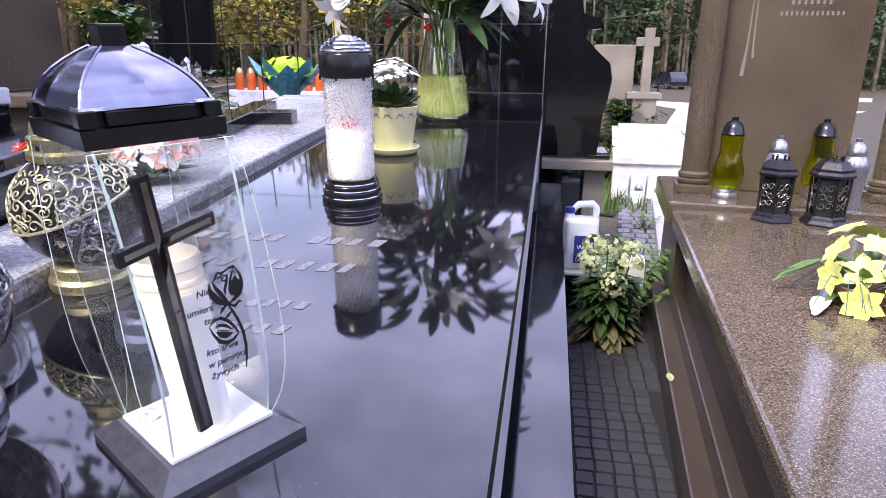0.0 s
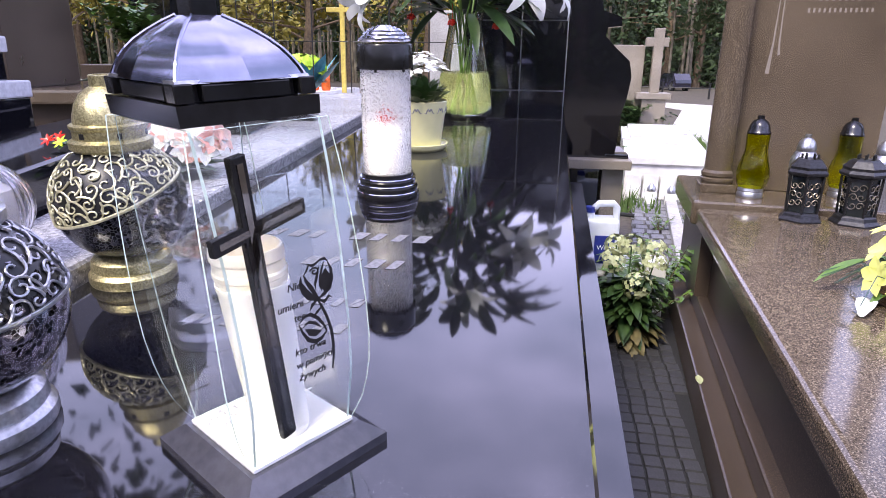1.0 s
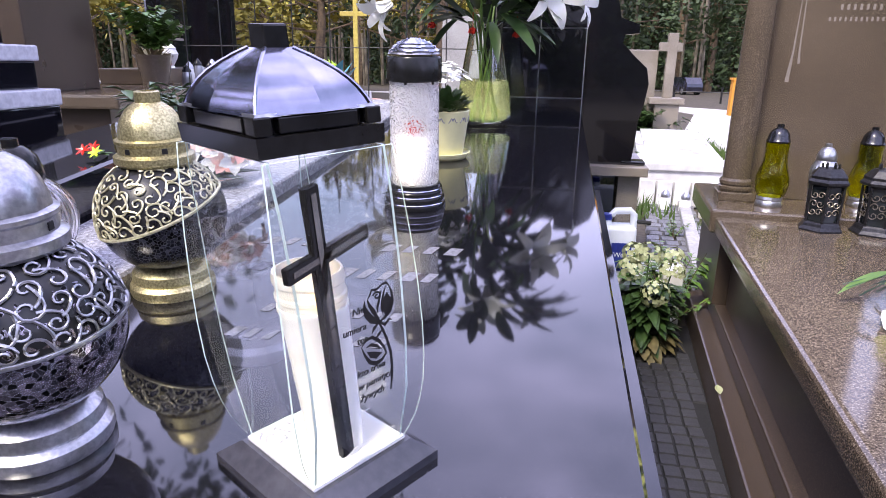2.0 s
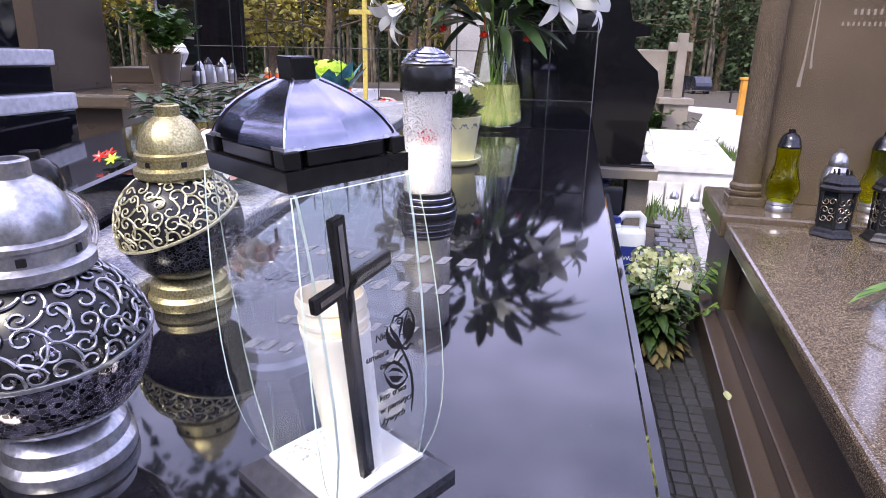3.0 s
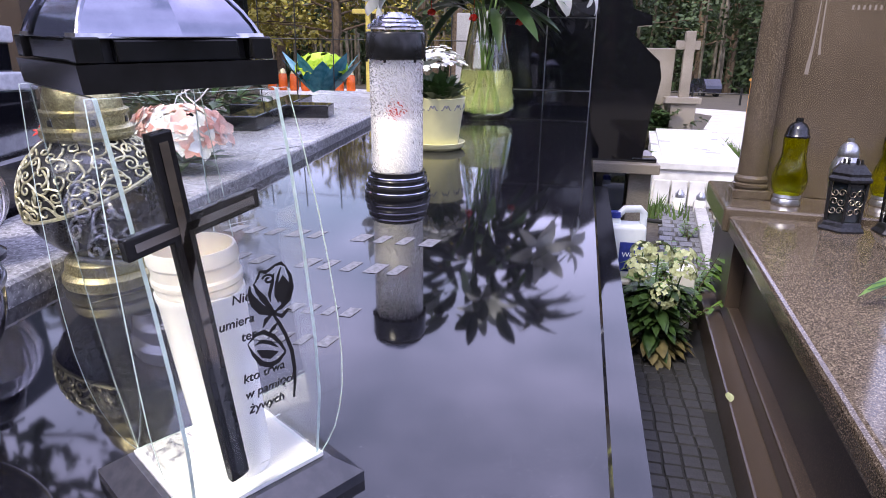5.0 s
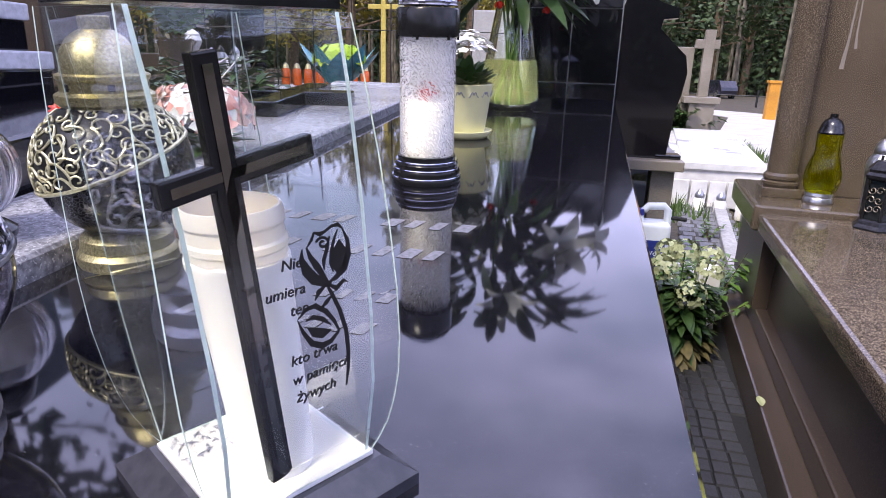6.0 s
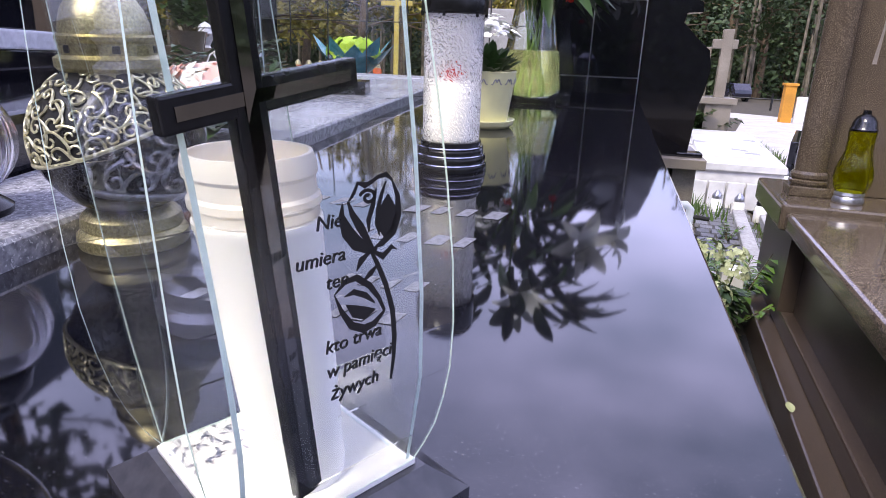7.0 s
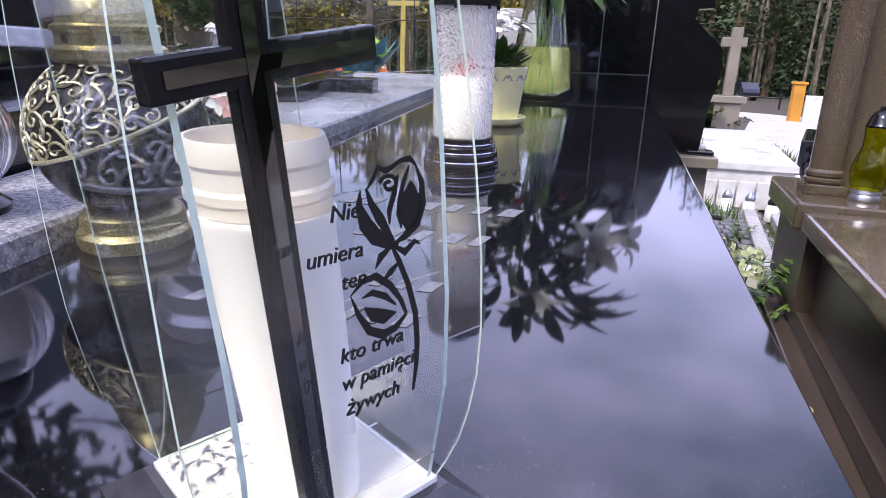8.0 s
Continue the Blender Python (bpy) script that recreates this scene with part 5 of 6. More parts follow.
# ---- hydrangea in the gap, fern behind ----
hyd = thing("hydrangea", pose(0.2, 2.1, 0.009) @ Matrix.Scale(0.93, 4), "hydrangea with fading cream heads and dry leaves", "potted plant")
part("pot", lathe([(0, 0), (0.05, 0), (0.065, 0.09), (0.068, 0.095), (0.06, 0.095), (0, 0.085)], 24), M_TYRE, hyd, "dark plastic pot", smooth=40)
for i, (x, y, z, r) in enumerate([(-0.07, -0.05, 0.31, 0.045), (0.0, 0.02, 0.35, 0.045), (0.075, -0.02, 0.30, 0.046), (0.015, -0.10, 0.245, 0.048), (0.09, 0.06, 0.33, 0.04), (-0.05, 0.05, 0.345, 0.04)]):
    b = bmesh.new()
    for _ in range(60):
        v = Vector((rnd(-1, 1), rnd(-1, 1), rnd(-0.5, 1))).normalized()
        flower5(b, Vector((x, y, z)) + v * r, rnd(0.009, 0.013), v, 4, 0, 0.95)
    part("flower_head", b, M_PETALCREAM, hyd, "round cream flower head")
    part("stalk", tube([(x * 0.2, y * 0.2, 0.08), (x * 0.7, y * 0.7, z * 0.6), (x, y, z)], 0.003, 5), M_LEAF, hyd)
b = bmesh.new()
for _ in range(120):
    a, h = rnd(0, 6.28), rnd(0.08, 0.24)
    base = Vector((0.025 * math.cos(a), 0.025 * math.sin(a), h))
    L = rnd(0.07, 0.125)
    leaf(b, base, base + Vector((math.cos(a) * L, math.sin(a) * L, rnd(-0.03, 0.06))), rnd(0.045, 0.07), rnd(0.1, 0.5), mi=0)
part("leaves", b, M_LEAF, hyd, "broad green leaves")
b = bmesh.new()
for _ in range(36):
    a = rnd(0, 6.28)
    base = Vector((0.05 * math.cos(a), 0.05 * math.sin(a), rnd(0.04, 0.09)))
    L = rnd(0.06, 0.11)
    leaf(b, base, base + Vector((math.cos(a) * L, math.sin(a) * L, rnd(-0.05, -0.01))), rnd(0.04, 0.06), rnd(0, 0.3))
part("dry_leaves", b, M_LEAFDRY, hyd, "browned drooping leaves")


def fern(name, m, n, size, material, label, leaf_w=0.02, cat="shrub"):
    t = thing(name, m, label, cat)
    st = bmesh.new()
    lv = bmesh.new()
    for i in range(n):
        a = rnd(0, 6.28)
        L = size * rnd(0.6, 1.1)
        lean = rnd(0.25, 0.9)
        pts = [Vector((math.cos(a) * lean * L * u, math.sin(a) * lean * L * u, L * (u - 0.35 * lean * u * u))) for u in (0, 0.25, 0.5, 0.75, 1.0)]
        tube(pts, 0.002, 4, st, taper=0.4)
        for k in range(11):
            u = 0.2 + 0.08 * k
            q = int(u * 4)
            p = pts[min(q, 3)].lerp(pts[min(q + 1, 4)], u * 4 - q)
            for s in (1, -1):
                an = a + s * rnd(0.7, 1.5)
                leaf(lv, p, p + Vector((math.cos(an), math.sin(an), rnd(-0.2, 0.5))) * size * rnd(0.13, 0.22), leaf_w * rnd(0.7, 1.2), 0.2, steps=2)
    part("stems", st, M_BARK, t)
    part("leaves", lv, material, t)
    return t


fern("fern", pose(0.36, 2.52, 0.0), 16, 0.3, M_LEAFLIGHT, "bright green feathery fern beside the tomb", 0.022, "fern")
fern("fern", pose(0.325, 2.34, 0.0), 16, 0.34, M_LEAFLIGHT, "fresh green fern against the tomb step", 0.03, "fern")
fern("weed", pose(0.545, 3.6, 0.006), 7, 0.12, M_LEAFLIGHT, "small green weed growing in the path", 0.014, "weed")
white_block = part("kerb_stone", box(0.07, 0.1, 0.22, 0.004), M_MARBLE, m=pose(0.33, 2.38, 0.0, 0, 0, -5))
tagged(white_block, "small upright white kerb stone", "kerb")

# ---- water jug ----
jug = thing("water_jug", pose(0.125, 2.45, 0.1524, 0, 0, 4), "milky plastic water jug with blue label and cap", "jug")
b = bmesh.new()
box(0.128, 0.1, 0.2, 0.016, (0, 0, 0), b, 3)
jb = part("body", b, M_JUG, jug, smooth=50)
hb = bmesh.new()
tube([(-0.035, 0, 0.192), (-0.03, 0, 0.235), (-0.015, 0, 0.252), (0.04, 0, 0.255), (0.054, 0, 0.24), (0.056, 0, 0.19)], 0.0135, 10, hb)
part("handle", hb, M_JUG, jug, "moulded carrying handle", smooth=60)
part("neck", lathe([(0.022, 0.195), (0.018, 0.215), (0.018, 0.22), (0, 0.22)], 20, at=(-0.045, 0, 0)), M_JUG, jug, smooth=40)
part("cap", lathe([(0, 0.22), (0.02, 0.22), (0.02, 0.24), (0.018, 0.242), (0, 0.242)], 20, at=(-0.045, 0, 0)), M_BLUE, jug, "blue screw cap", smooth=40)
lb = part("label", box(0.075, 0.002, 0.11, 0.0005, (0.01, -0.0512, 0.03)), M_BLUE, jug, "dark blue label")
text_mesh("label_words", "Woda", 0.026, M_WHITEPL, jug, pose(-0.018, -0.0526, 0.085, 90, 0, 0))
part("label_mark", prism([(-0.01, 0), (0.012, 0), (0.001, 0.018)], 0, 0.0006), M_WHITEPL, jug, m=pose(0.022, -0.0525, 0.112, 90, 0, 0))
part("tap", tube([(0.064, 0, 0.215), (0.12, 0, 0.21)], 0.008, 8), M_TYRE, jug, "black tap")

# ---- small lamps by the white grave ----
def small_lamp(m, cap, label):
    t = thing("small_lamp", m, label, "grave lamp", "small lamps by the white grave")
    part("glass", lathe([(0, 0), (0.035, 0), (0.038, 0.01), (0.036, 0.08), (0.028, 0.1), (0, 0.1)], 20), M_WAX, t, "pale glass body", smooth=40)
    part("cap", lathe([(0, 0.1005), (0.03, 0.1005), (0.03, 0.12), (0.02, 0.135), (0.008, 0.15), (0, 0.15)], 20), cap, t, smooth=40)
    return t


for x, y, c in [(0.72, 4.28, M_SILVER), (0.83, 4.2, M_PLAST_BLACK), (0.93, 4.32, M_PLAST_BLACK), (0.95, 4.18, M_PLAST_BLACK), (0.6, 4.33, M_SILVER), (1.06, 4.45, M_PLAST_BLACK), (1.15, 4.6, M_PLAST_BLACK), (1.24, 5.1, M_PLAST_BLACK), (1.3, 5.6, M_SILVER)]:
    small_lamp(pose(x, y, 0.006), c, "pale glass lamp with a dark cap" if c is M_PLAST_BLACK else "pale glass lamp with a silver cap")
fern("shrub", pose(0.62, 7.05, 0.0), 22, 0.62, M_LEAF, "leafy green shrub at the monument's foot", 0.05)
fern("ivy", pose(0.72, 6.95, 0.3), 26, 0.3, M_LEAF, "dark ivy over the end of the white grave", 0.05, "ivy")
fern("shrub", pose(0.42, 5.1, 0.0), 20, 0.35, M_LEAFLIGHT, "light green plant by the white grave", 0.03)
grass_patch(0.15, 0.62, 4.0, 7.5, 1400, 0.04, 0.14)
grass_patch(1.1, 1.7, 7.0, 9.5, 1500, 0.05, 0.14)
grass_patch(0.66, 1.0, 3.2, 4.1, 500, 0.02, 0.06)

# ---- planting on and behind the black graves ----
pts = thing("poinsettia", pose(-0.853, 0.92, slab_z(0.92) + 0.0892), "red and pale green artificial star flowers", "flowers")
b = bmesh.new()
for x, y, z, mi in [(-0.012, 0, 0.015, 0), (0.013, -0.004, 0.013, 1), (-0.004, 0.014, 0.018, 0)]:
    flower5(b, (x, y, z), 0.0135, (rnd(-0.3, 0.3), -0.7, 0.7), 6, mi, 0.45)
part("blooms", b, [M_RED, M_PETALL], pts)
b = bmesh.new()
for i in range(14):
    a = rnd(0, 6.28)
    leaf(b, (0, 0.02, 0.006), (0.025 * math.cos(a), 0.02 * math.sin(a) + 0.02, rnd(0.003, 0.016)), 0.011, 0.1)
part("leaves", b, M_LEAF, pts)
fern("shrub", pose(-1.32, 1.98, 0.55), 26, 0.4, M_LEAF, "small-leaved dark green shrub behind the graves", 0.035)
planter = part("planter", box(0.5, 0.3, 0.55, 0.01), M_BROWNDARK, m=pose(-1.32, 1.98, 0))
tagged(planter, "dark stone planter behind the black grave", "planter")

# ---- wire fence ----
fence = thing("wire_fence", pose(0, 2.75, 0), "thin black wire mesh fence behind the graves", "fence")
for i in range(9):
    x = -1.8 + i * 0.17
    part("wire", tube([(x, 0, 0.0), (x, 0, 1.32)], 0.0028, 5), M_WIRE, fence)
for z in (0.45, 0.72, 0.99, 1.26):
    part("wire", tube([(-1.82, 0.004, z), (-0.42, 0.004, z)], 0.0022, 5), M_WIRE, fence)

# ---- things on the brown ledge ----
def on_ledge(x, y, z):
    return LEDGE @ pose(x, y, z)


fern("potted_shrub", on_ledge(1.02, 0.22, 0.95), 18, 0.3, M_LEAFLIGHT, "fresh green plant in a brown pot", 0.08, "potted plant")
tagged(part("plant_pot", lathe([(0, 0), (0.07, 0), (0.1, 0.16), (0.105, 0.17), (0.09, 0.17), (0, 0.16)], 24), M_BROWN, m=on_ledge(1.02, 0.22, 0.7805), smooth=40), "round brown plant pot on the ledge", "pot")
bowl = thing("planter_bowl", on_ledge(1.45, 0.38, 0.871), "shallow stone bowl of dry grass on the tomb", "bowl")
part("bowl", lathe([(0, 0), (0.05, 0), (0.06, 0.02), (0.12, 0.07), (0.125, 0.08), (0.1, 0.075), (0, 0.05)], 28), M_TAN, bowl, smooth=40)
b = bmesh.new()
for _ in range(60):
    a = rnd(0, 6.28)
    leaf(b, (0.05 * math.cos(a), 0.05 * math.sin(a), 0.06), (0.12 * math.cos(a), 0.12 * math.sin(a), rnd(0.08, 0.15)), 0.02, 0.1)
part("grass_tuft", b, M_LEAFDRY, bowl)
urn = tagged(part("urn", lathe([(0, 0), (0.035, 0), (0.025, 0.015), (0.05, 0.06), (0.06, 0.09), (0.045, 0.12), (0.048, 0.128), (0.025, 0.15), (0.0, 0.165)], 24), M_MARBLE, m=on_ledge(1.68, 0.36, 0.871), smooth=40), "white ceramic urn with a lid", "urn")
for i, x in enumerate((1.2, 1.32, 1.43, 1.55, 1.68, 1.82, 1.98)):
    t = thing("ledge_lantern", on_ledge(x, 0.1 + 0.02 * (i % 2), 0.7806), "small white lantern with a silver cap on the ledge" if i % 2 else "small clear lantern with a dark cap on the ledge", "lantern", "lanterns on the ledge")
    h = 0.075 + 0.018 * (i % 3)
    part("body", lathe([(0, 0), (0.03, 0), (0.033, 0.01), (0.028, h * 0.8), (0.024, h), (0, h)], 12), M_WAX if i % 2 else M_SILVER, t, smooth=40)
    part("cap", lathe([(0, 0), (0.028, 0), (0.026, 0.012), (0.01, 0.035), (0, 0.045)], 12, at=(0, 0, h + 0.0003)), M_SILVER if i % 2 else M_PLAST_BLACK, t, smooth=40)

# ---- teal wrapped bouquet on a pillar ----
pil = tagged(part("stone_pillar", box(0.2, 0.2, 0.74, 0.01), M_BROWN, m=pose(-1.3, 3.05, 0)), "short brown stone pillar", "pillar")
wrap = thing("wrapped_bouquet", pose(-1.3, 3.05, 0.7402), "lime flowers in a teal foil bowl", "bouquet")
b = bmesh.new()
for i in range(10):
    a = i * 0.628
    leaf(b, (0.04 * math.cos(a), 0.04 * math.sin(a), 0.01), (0.2 * math.cos(a), 0.14 * math.sin(a), 0.13 + 0.03 * (i % 2)), 0.13, -0.2, fold=0.1, steps=5)
part("foil", b, M_TEAL, wrap, "stiff teal foil petals")
b = bmesh.new()
for _ in range(46):
    v = Vector((rnd(-1, 1), rnd(-1, 1), rnd(0, 1))).normalized()
    flower5(b, Vector((v.x * 0.12, v.y * 0.09, 0.12 + v.z * 0.07)), 0.038, v, 5, 0, 0.9)
part("blooms", b, M_PETALL, wrap)
b = bmesh.new()
for _ in range(50):
    a = rnd(0, 6.28)
    leaf(b, (0, 0, 0.06), (0.14 * math.cos(a), 0.1 * math.sin(a), rnd(0.08, 0.17)), 0.04, 0.1)
part("leaves", b, M_LEAF, wrap)
fern("vine", pose(-1.62, 2.9, 0.0), 8, 1.0, M_LEAFLIGHT, "thin leafy vine climbing by the fence", 0.05)

# ---- far graves on the walk ----
def far_grave(m, w, d, h, material, label, stone=True):
    t = thing("far_grave", m, label, "grave")
    part("kerb", box(w, d, h * 0.45, 0.01), material, t)
    part("slab", box(w * 0.86, d * 0.9, h * 0.2, 0.01, (0, 0, h * 0.4503)), material, t)
    if stone:
        part("headstone", box(w * 0.8, 0.12, h * 1.7, 0.02, (0, d * 0.4, h * 0.651)), material, t)
    return t


far_grave(pose(-2.2, 6.6, 0, 0, 0, 4), 1.1, 1.8, 0.6, M_MARBLE, "white terrazzo grave across the walk", False)
far_grave(pose(-1.0, 6.4, 0, 0, 0, -3), 1.0, 1.8, 0.5, M_GREY, "pale grey grave across the walk", False)
far_grave(pose(-3.6, 8.6, 0), 1.6, 1.6, 0.8, M_MARBLE, "pale stone grave set with orange lamps", False)
far_grave(pose(-1.5, 9.4, 0), 1.2, 1.6, 0.7, M_CONC, "weathered concrete grave among flowers")
far_grave(pose(-4.9, 7.4, 0), 1.2, 1.8, 0.8, M_BLACK, "black granite grave across the walk")
far_grave(pose(-6.2, 9.0, 0), 1.4, 1.8, 0.9, M_GREY, "grey granite grave across the walk")
for i in range(8):
    t = thing("orange_lamp", pose(-4.15 + i * 0.16, 8.2, 0.5206), "orange glass lamp with a gold cap in a row", "grave lamp", "orange lamps")
    part("glass", lathe([(0, 0), (0.05, 0), (0.06, 0.03), (0.055, 0.2), (0.04, 0.22), (0, 0.22)], 16), M_ORANGE, t, smooth=40)
    part("cap", lathe([(0, 0.2203), (0.045, 0.2203), (0.03, 0.27), (0, 0.29)], 16), M_GOLD, t, smooth=40)
yc = thing("yellow_cross", pose(-2.45, 7.2, 0), "tall thin yellow wooden cross", "cross")
part("upright", box(0.05, 0.04, 2.0, 0.008), M_YELWOOD, yc)
part("crossbar", box(0.36, 0.038, 0.05, 0.008, (0, 0, 1.42)), M_YELWOOD, yc)
for x, y, z, s in [(-1.9, 6.1, 0.39, 0.5), (-1.1, 5.9, 0.33, 0.45), (-2.9, 8.0, 0.0, 0.7), (-1.4, 8.6, 0.0, 0.8), (-0.8, 7.2, 0.0, 0.6)]:
    t = thing("grave_flowers", pose(x, y, z), "mixed white and pink flowers on a grave", "flowers", "flowers on far graves")
    b = bmesh.new()
    for _ in range(40):
        v = Vector((rnd(-1, 1), rnd(-1, 1), rnd(0, 1))).normalized()
        flower5(b, Vector((v.x * 0.3 * s, v.y * 0.2 * s, 0.12 * s + v.z * 0.25 * s)), 0.06, v, 5, random.choice((0, 0, 1, 2)), 0.9)
    part("blooms", b, [M_PETALW, M_PETALP, M_RED], t)
    b = bmesh.new()
    for _ in range(60):
        a = rnd(0, 6.28)
        leaf(b, (0, 0, 0.0), (0.32 * s * math.cos(a), 0.22 * s * math.sin(a), rnd(0.05, 0.4) * s), 0.07, 0.1)
    part("leaves", b, M_LEAF, t)

# ---- parked car ----
car = thing("car", pose(4.1, 24.0, 0.0, 0, 0, 108) @ Matrix.Scale(0.72, 4), "dark parked estate car at the wood's edge", "car")
side = [(-1.0, 0.2), (1.0, 0.2), (1.05, 0.45), (0.98, 0.52), (0.55, 0.58), (0.3, 0.82), (-0.75, 0.84), (-1.0, 0.55), (-1.05, 0.4)]
b = loft([[(x, -0.4, z) for x, z in side], [(x, 0.4, z) for x, z in side]])
bmesh.ops.recalc_face_normals(b, faces=b.faces)
cb = part("body", b, M_CARPAINT, car)
for y in (-0.404, 0.404):
    part("side_window", prism([(-0.75, 0.58), (0.45, 0.58), (0.26, 0.79), (-0.66, 0.8)], -0.003, 0.003), M_DARKGLASS, cb, m=pose(0, y, 0, 90, 0, 0))
part("windscreen", box(0.36, 0.7, 0.006, 0, (0, 0, 0)), M_DARKGLASS, cb, m=pose(0.44, 0, 0.71, 0, 43, 0))
for x in (-0.62, 0.66):
    for y in (-0.36, 0.36):
        wh = part("wheel", lathe([(0, -0.07), (0.2, -0.07), (0.21, -0.05), (0.21, 0.05), (0.2, 0.07), (0, 0.07)], 24), M_TYRE, car, m=pose(x, y, 0.21, 90, 0, 0))
        part("rim", lathe([(0, -0.073), (0.12, -0.073), (0.12, 0.073), (0, 0.073)], 16), M_SILVER, wh)
for y in (-0.28, 0.28):
    part("headlight", box(0.04, 0.16, 0.08, 0.01, (1.03, y, 0.42)), M_WHITEPL, car)
rail = thing("lane_rail", pose(3.5, 18.5, 0, 0, 0, -12), "low dark rail fence along the lane", "fence")
for i in range(6):
    part("post", tube([(-3 + i * 1.2, 0, 0), (-3 + i * 1.2, 0, 0.45)], 0.03, 6), M_WIRE, rail)
part("rail", tube([(-3.2, 0, 0.3), (3.2, 0, 0.3)], 0.015, 5), M_WIRE, rail)


# ---- trees ----
def tree_meshes(seed, height, yellow):
    rng = random.Random(seed)
    tr = bmesh.new()
    lean = rng.uniform(-0.3, 0.3)
    axis = [Vector((lean * (i / 6) ** 2 + rng.uniform(-0.06, 0.06), rng.uniform(-0.1, 0.1), height * i / 6)) for i in range(7)]
    tube(axis, 0.17, 8, tr, taper=0.18)
    lv = bmesh.new()
    clumps = []
    for i in range(20):
        h = height * rng.uniform(0.22, 0.96)
        a = rng.uniform(0, 6.28)
        L = (1 - h / height) * 2.6 + rng.uniform(0.5, 1.3)
        u = h / height * 6
        q = int(min(u, 5))
        p = axis[q].lerp(axis[q + 1], u - q)
        e = p + Vector((math.cos(a) * L, math.sin(a) * L, rng.uniform(0.1, 0.7)))
        tube([p, p.lerp(e, 0.5) + Vector((0, 0, 0.1)), e], 0.04, 5, tr, taper=0.3)
        clumps += [(e, rng.uniform(0.45, 0.9)), (p.lerp(e, 0.6), rng.uniform(0.4, 0.7))]
    for c, r in clumps:
        for _ in range(46):
            v = Vector((rng.gauss(0, 1), rng.gauss(0, 1), rng.gauss(0, 0.7)))
            v = v.normalized() * r * rng.uniform(0.3, 1)
            s = rng.uniform(0.07, 0.17)
            d = Vector((rng.uniform(-1, 1), rng.uniform(-1, 1), rng.uniform(-1, 0.4))).normalized()
            sd = d.orthogonal().normalized() * s * 0.5
            o = c + v
            lv.faces.new([lv.verts.new(o - sd * 0.3), lv.verts.new(o + d * s * 0.6 - sd), lv.verts.new(o + d * s * 1.5), lv.verts.new(o + d * s * 0.6 + sd)])
    return tr, lv


def make_tree(seed, height, yellow, label):
    t = thing("tree", pose(0, 0, 0), label, "tree", "trees round the cemetery")
    tr, lv = tree_meshes(seed, height, yellow)
    part("trunk", tr, M_BARK, t)
    part("crown", lv, M_FOLY if yellow else M_FOL, t)
    return t


kinds = [make_tree(11, 9.0, False, "tall dark green woodland tree"), make_tree(12, 7.5, False, "leafy green woodland tree"), make_tree(13, 8.5, True, "slender tree with yellowing leaves"), make_tree(14, 6.5, True, "small tree with yellowing leaves"), make_tree(15, 8.0, False, "green tree with a thin trunk")]
rng = random.Random(5)
spots = []
for row in range(3):
    for i in range(24):
        spots.append((-34 + i * 2.5 + rng.uniform(-0.9, 0.9) + row, 27 + row * 3.2 + rng.uniform(-1, 1)))
for i in range(16):
    spots.append((-22 - rng.uniform(0, 5), -14 + i * 2.7 + rng.uniform(-1, 1)))
    spots.append((24 + rng.uniform(0, 5), -14 + i * 2.7 + rng.uniform(-1, 1)))
for i in range(14):
    spots.append((-20 + i * 3.1 + rng.uniform(-1, 1), -19 - rng.uniform(0, 4)))
for i in range(9):
    spots.append((-16 + i * 1.6 + rng.uniform(-0.6, 0.6), 17 + rng.uniform(-1.5, 2.0)))
used = set()
for x, y in spots:
    left = x < -1 and y > 10
    k = rng.choice((2, 3, 2, 1)) if left else rng.choice((0, 1, 4, 0))
    m = pose(x, y, -0.08, 0, 0, rng.uniform(0, 360))
    if k not in used:
        used.add(k)
        kinds[k].matrix_basis = m
    else:
        t = copy_thing(kinds[k], m)
        s = rng.uniform(0.85, 1.2) * (1.55 if y < -12 else 1.0)
        t.scale = (s, s, s)
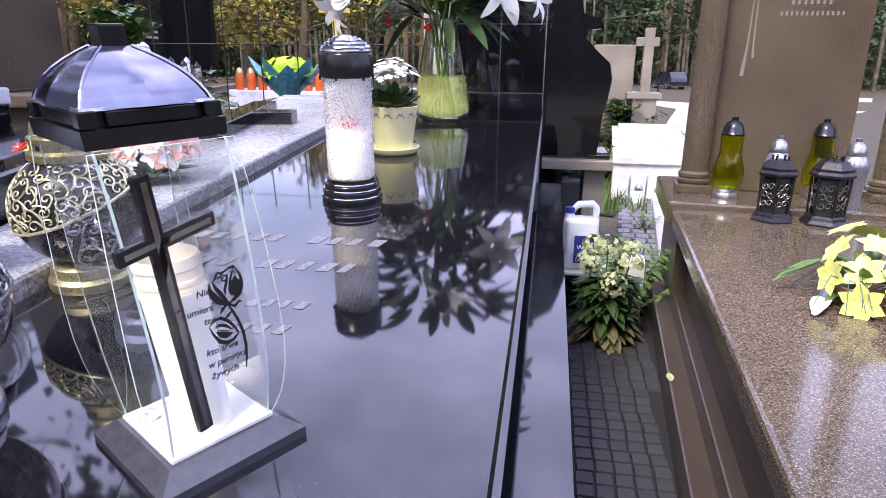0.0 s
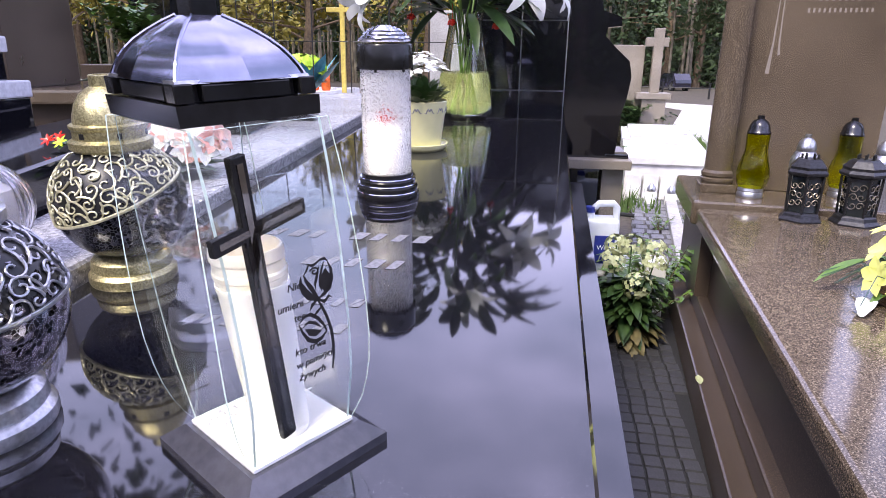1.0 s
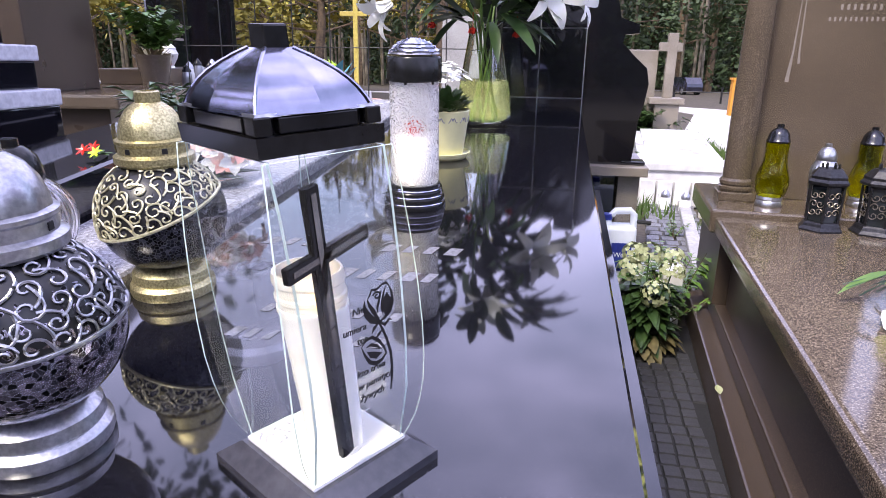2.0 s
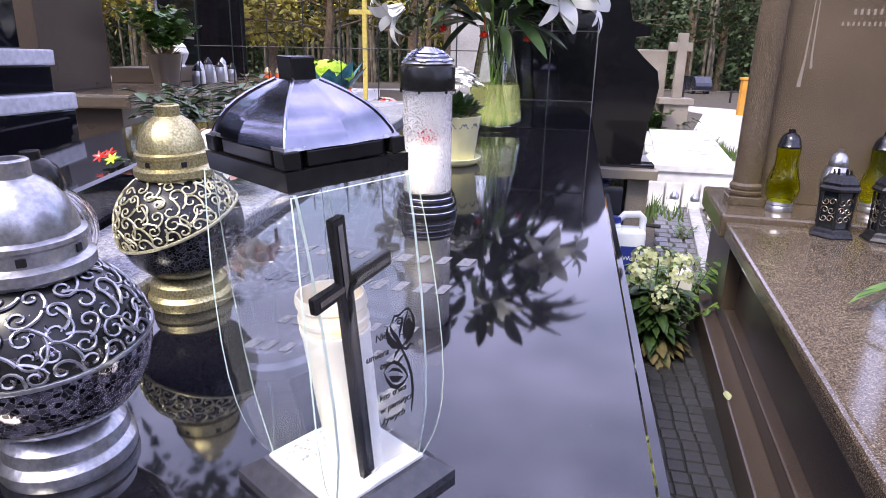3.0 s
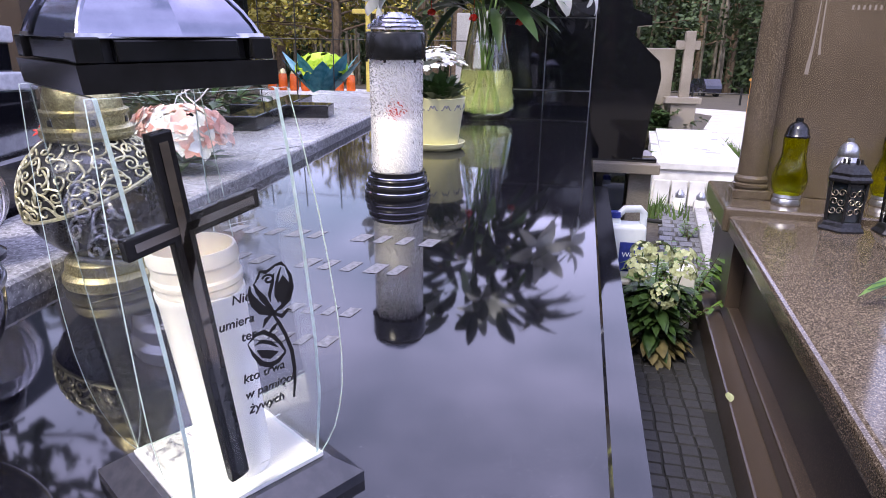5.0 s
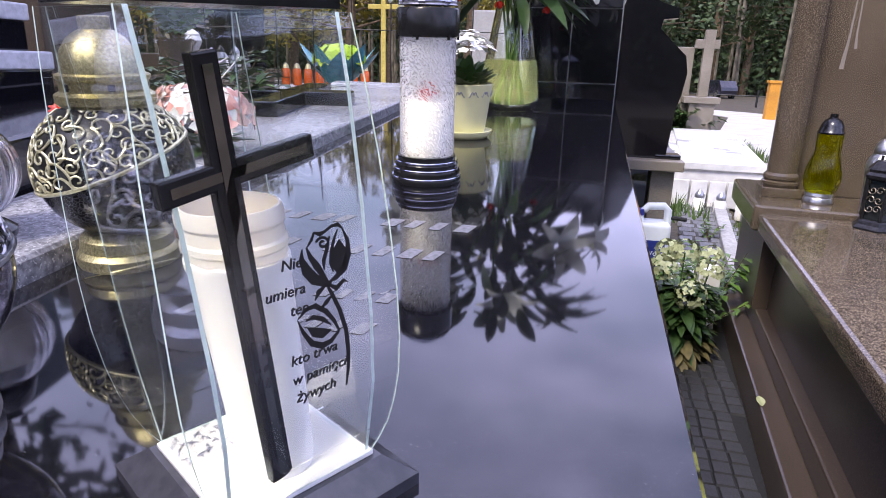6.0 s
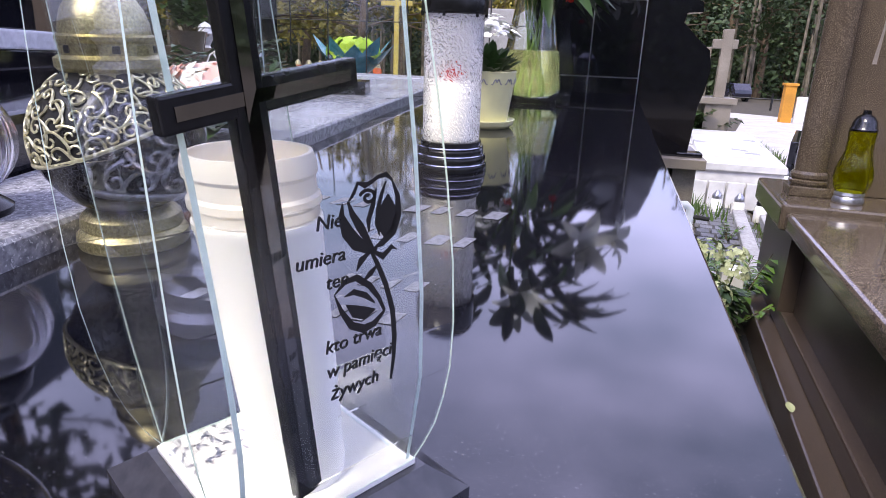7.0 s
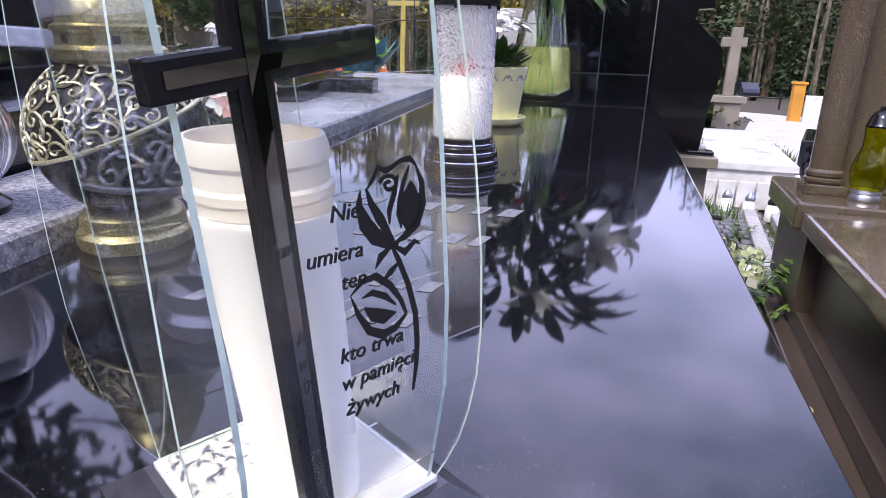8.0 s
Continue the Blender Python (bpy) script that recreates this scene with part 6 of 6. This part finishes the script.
# tall trees beside the graves, mirrored in the slab
for x, y, sc in [(-8.6, 6.4, 1.5), (-9.6, 2.6, 1.6), (-10.5, -1.5, 1.5), (-7.6, 4.6, 1.35), (-11.4, 5.2, 1.75), (-8.3, 0.6, 1.5)]:
    t = copy_thing(kinds[0], pose(x, y, -0.08, 0, 0, rng.uniform(0, 360)))
    t.scale = (sc, sc, sc)
# dense undergrowth at the wood's edge
b = bmesh.new()
for q in range(62000):
    if q < 46000:
        x, y = rng.uniform(-30, 26), rng.uniform(27.0, 32)
        z = rng.uniform(0, 7.0) * rng.uniform(0.2, 1)
    else:
        # unseen leaf ring behind the viewpoint, added to darken the black stone's reflections
        a, r = rng.uniform(math.pi * 0.85, math.pi * 2.15), rng.uniform(15, 20)
        x, y, z = r * math.cos(a), 3 + r * math.sin(a), rng.uniform(0, 4.5) * rng.uniform(0.3, 1)
    s = rng.uniform(0.07, 0.2)
    d = Vector((rng.uniform(-1, 1), rng.uniform(-1, 1), rng.uniform(-0.6, 1))).normalized()
    sd = d.orthogonal().normalized() * s * 0.5
    o = Vector((x, y, z))
    b.faces.new([b.verts.new(o), b.verts.new(o + d * s * 0.6 - sd), b.verts.new(o + d * s * 1.5), b.verts.new(o + d * s * 0.6 + sd)])
tagged(part("undergrowth", b, M_FOL), "dense green undergrowth at the wood's edge, plus an unseen ring behind", "bushes", kind="stuff")

# slender bare trunks at the wood's edge, and sheets painted with the wood's shade
b = bmesh.new()
for q in range(150):
    x, y = rng.uniform(-26, 26), rng.uniform(25.0, 28.5)
    h, dx = rng.uniform(6, 9), rng.uniform(-0.3, 0.3)
    tube([(x, y, -0.05), (x + dx * 0.4, y, h * 0.5), (x + dx, y, h)], rng.uniform(0.035, 0.085), 6, b, taper=0.5)
tagged(part("slim_trunks", b, M_TRUNK), "slender bare grey-brown trunks of a young wood", "trees", kind="stuff")
# the back and side sheets are unseen, added to darken mirrored surroundings
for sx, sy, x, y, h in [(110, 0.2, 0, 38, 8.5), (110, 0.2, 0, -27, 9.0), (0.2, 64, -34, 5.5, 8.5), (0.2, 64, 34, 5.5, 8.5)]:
    tagged(part("backdrop", box(sx, sy, h, 0, (x, y, -0.1)), M_WOODSHADE), "plain sheet painted with the wood's shade behind the trees", "backdrop", kind="structure")
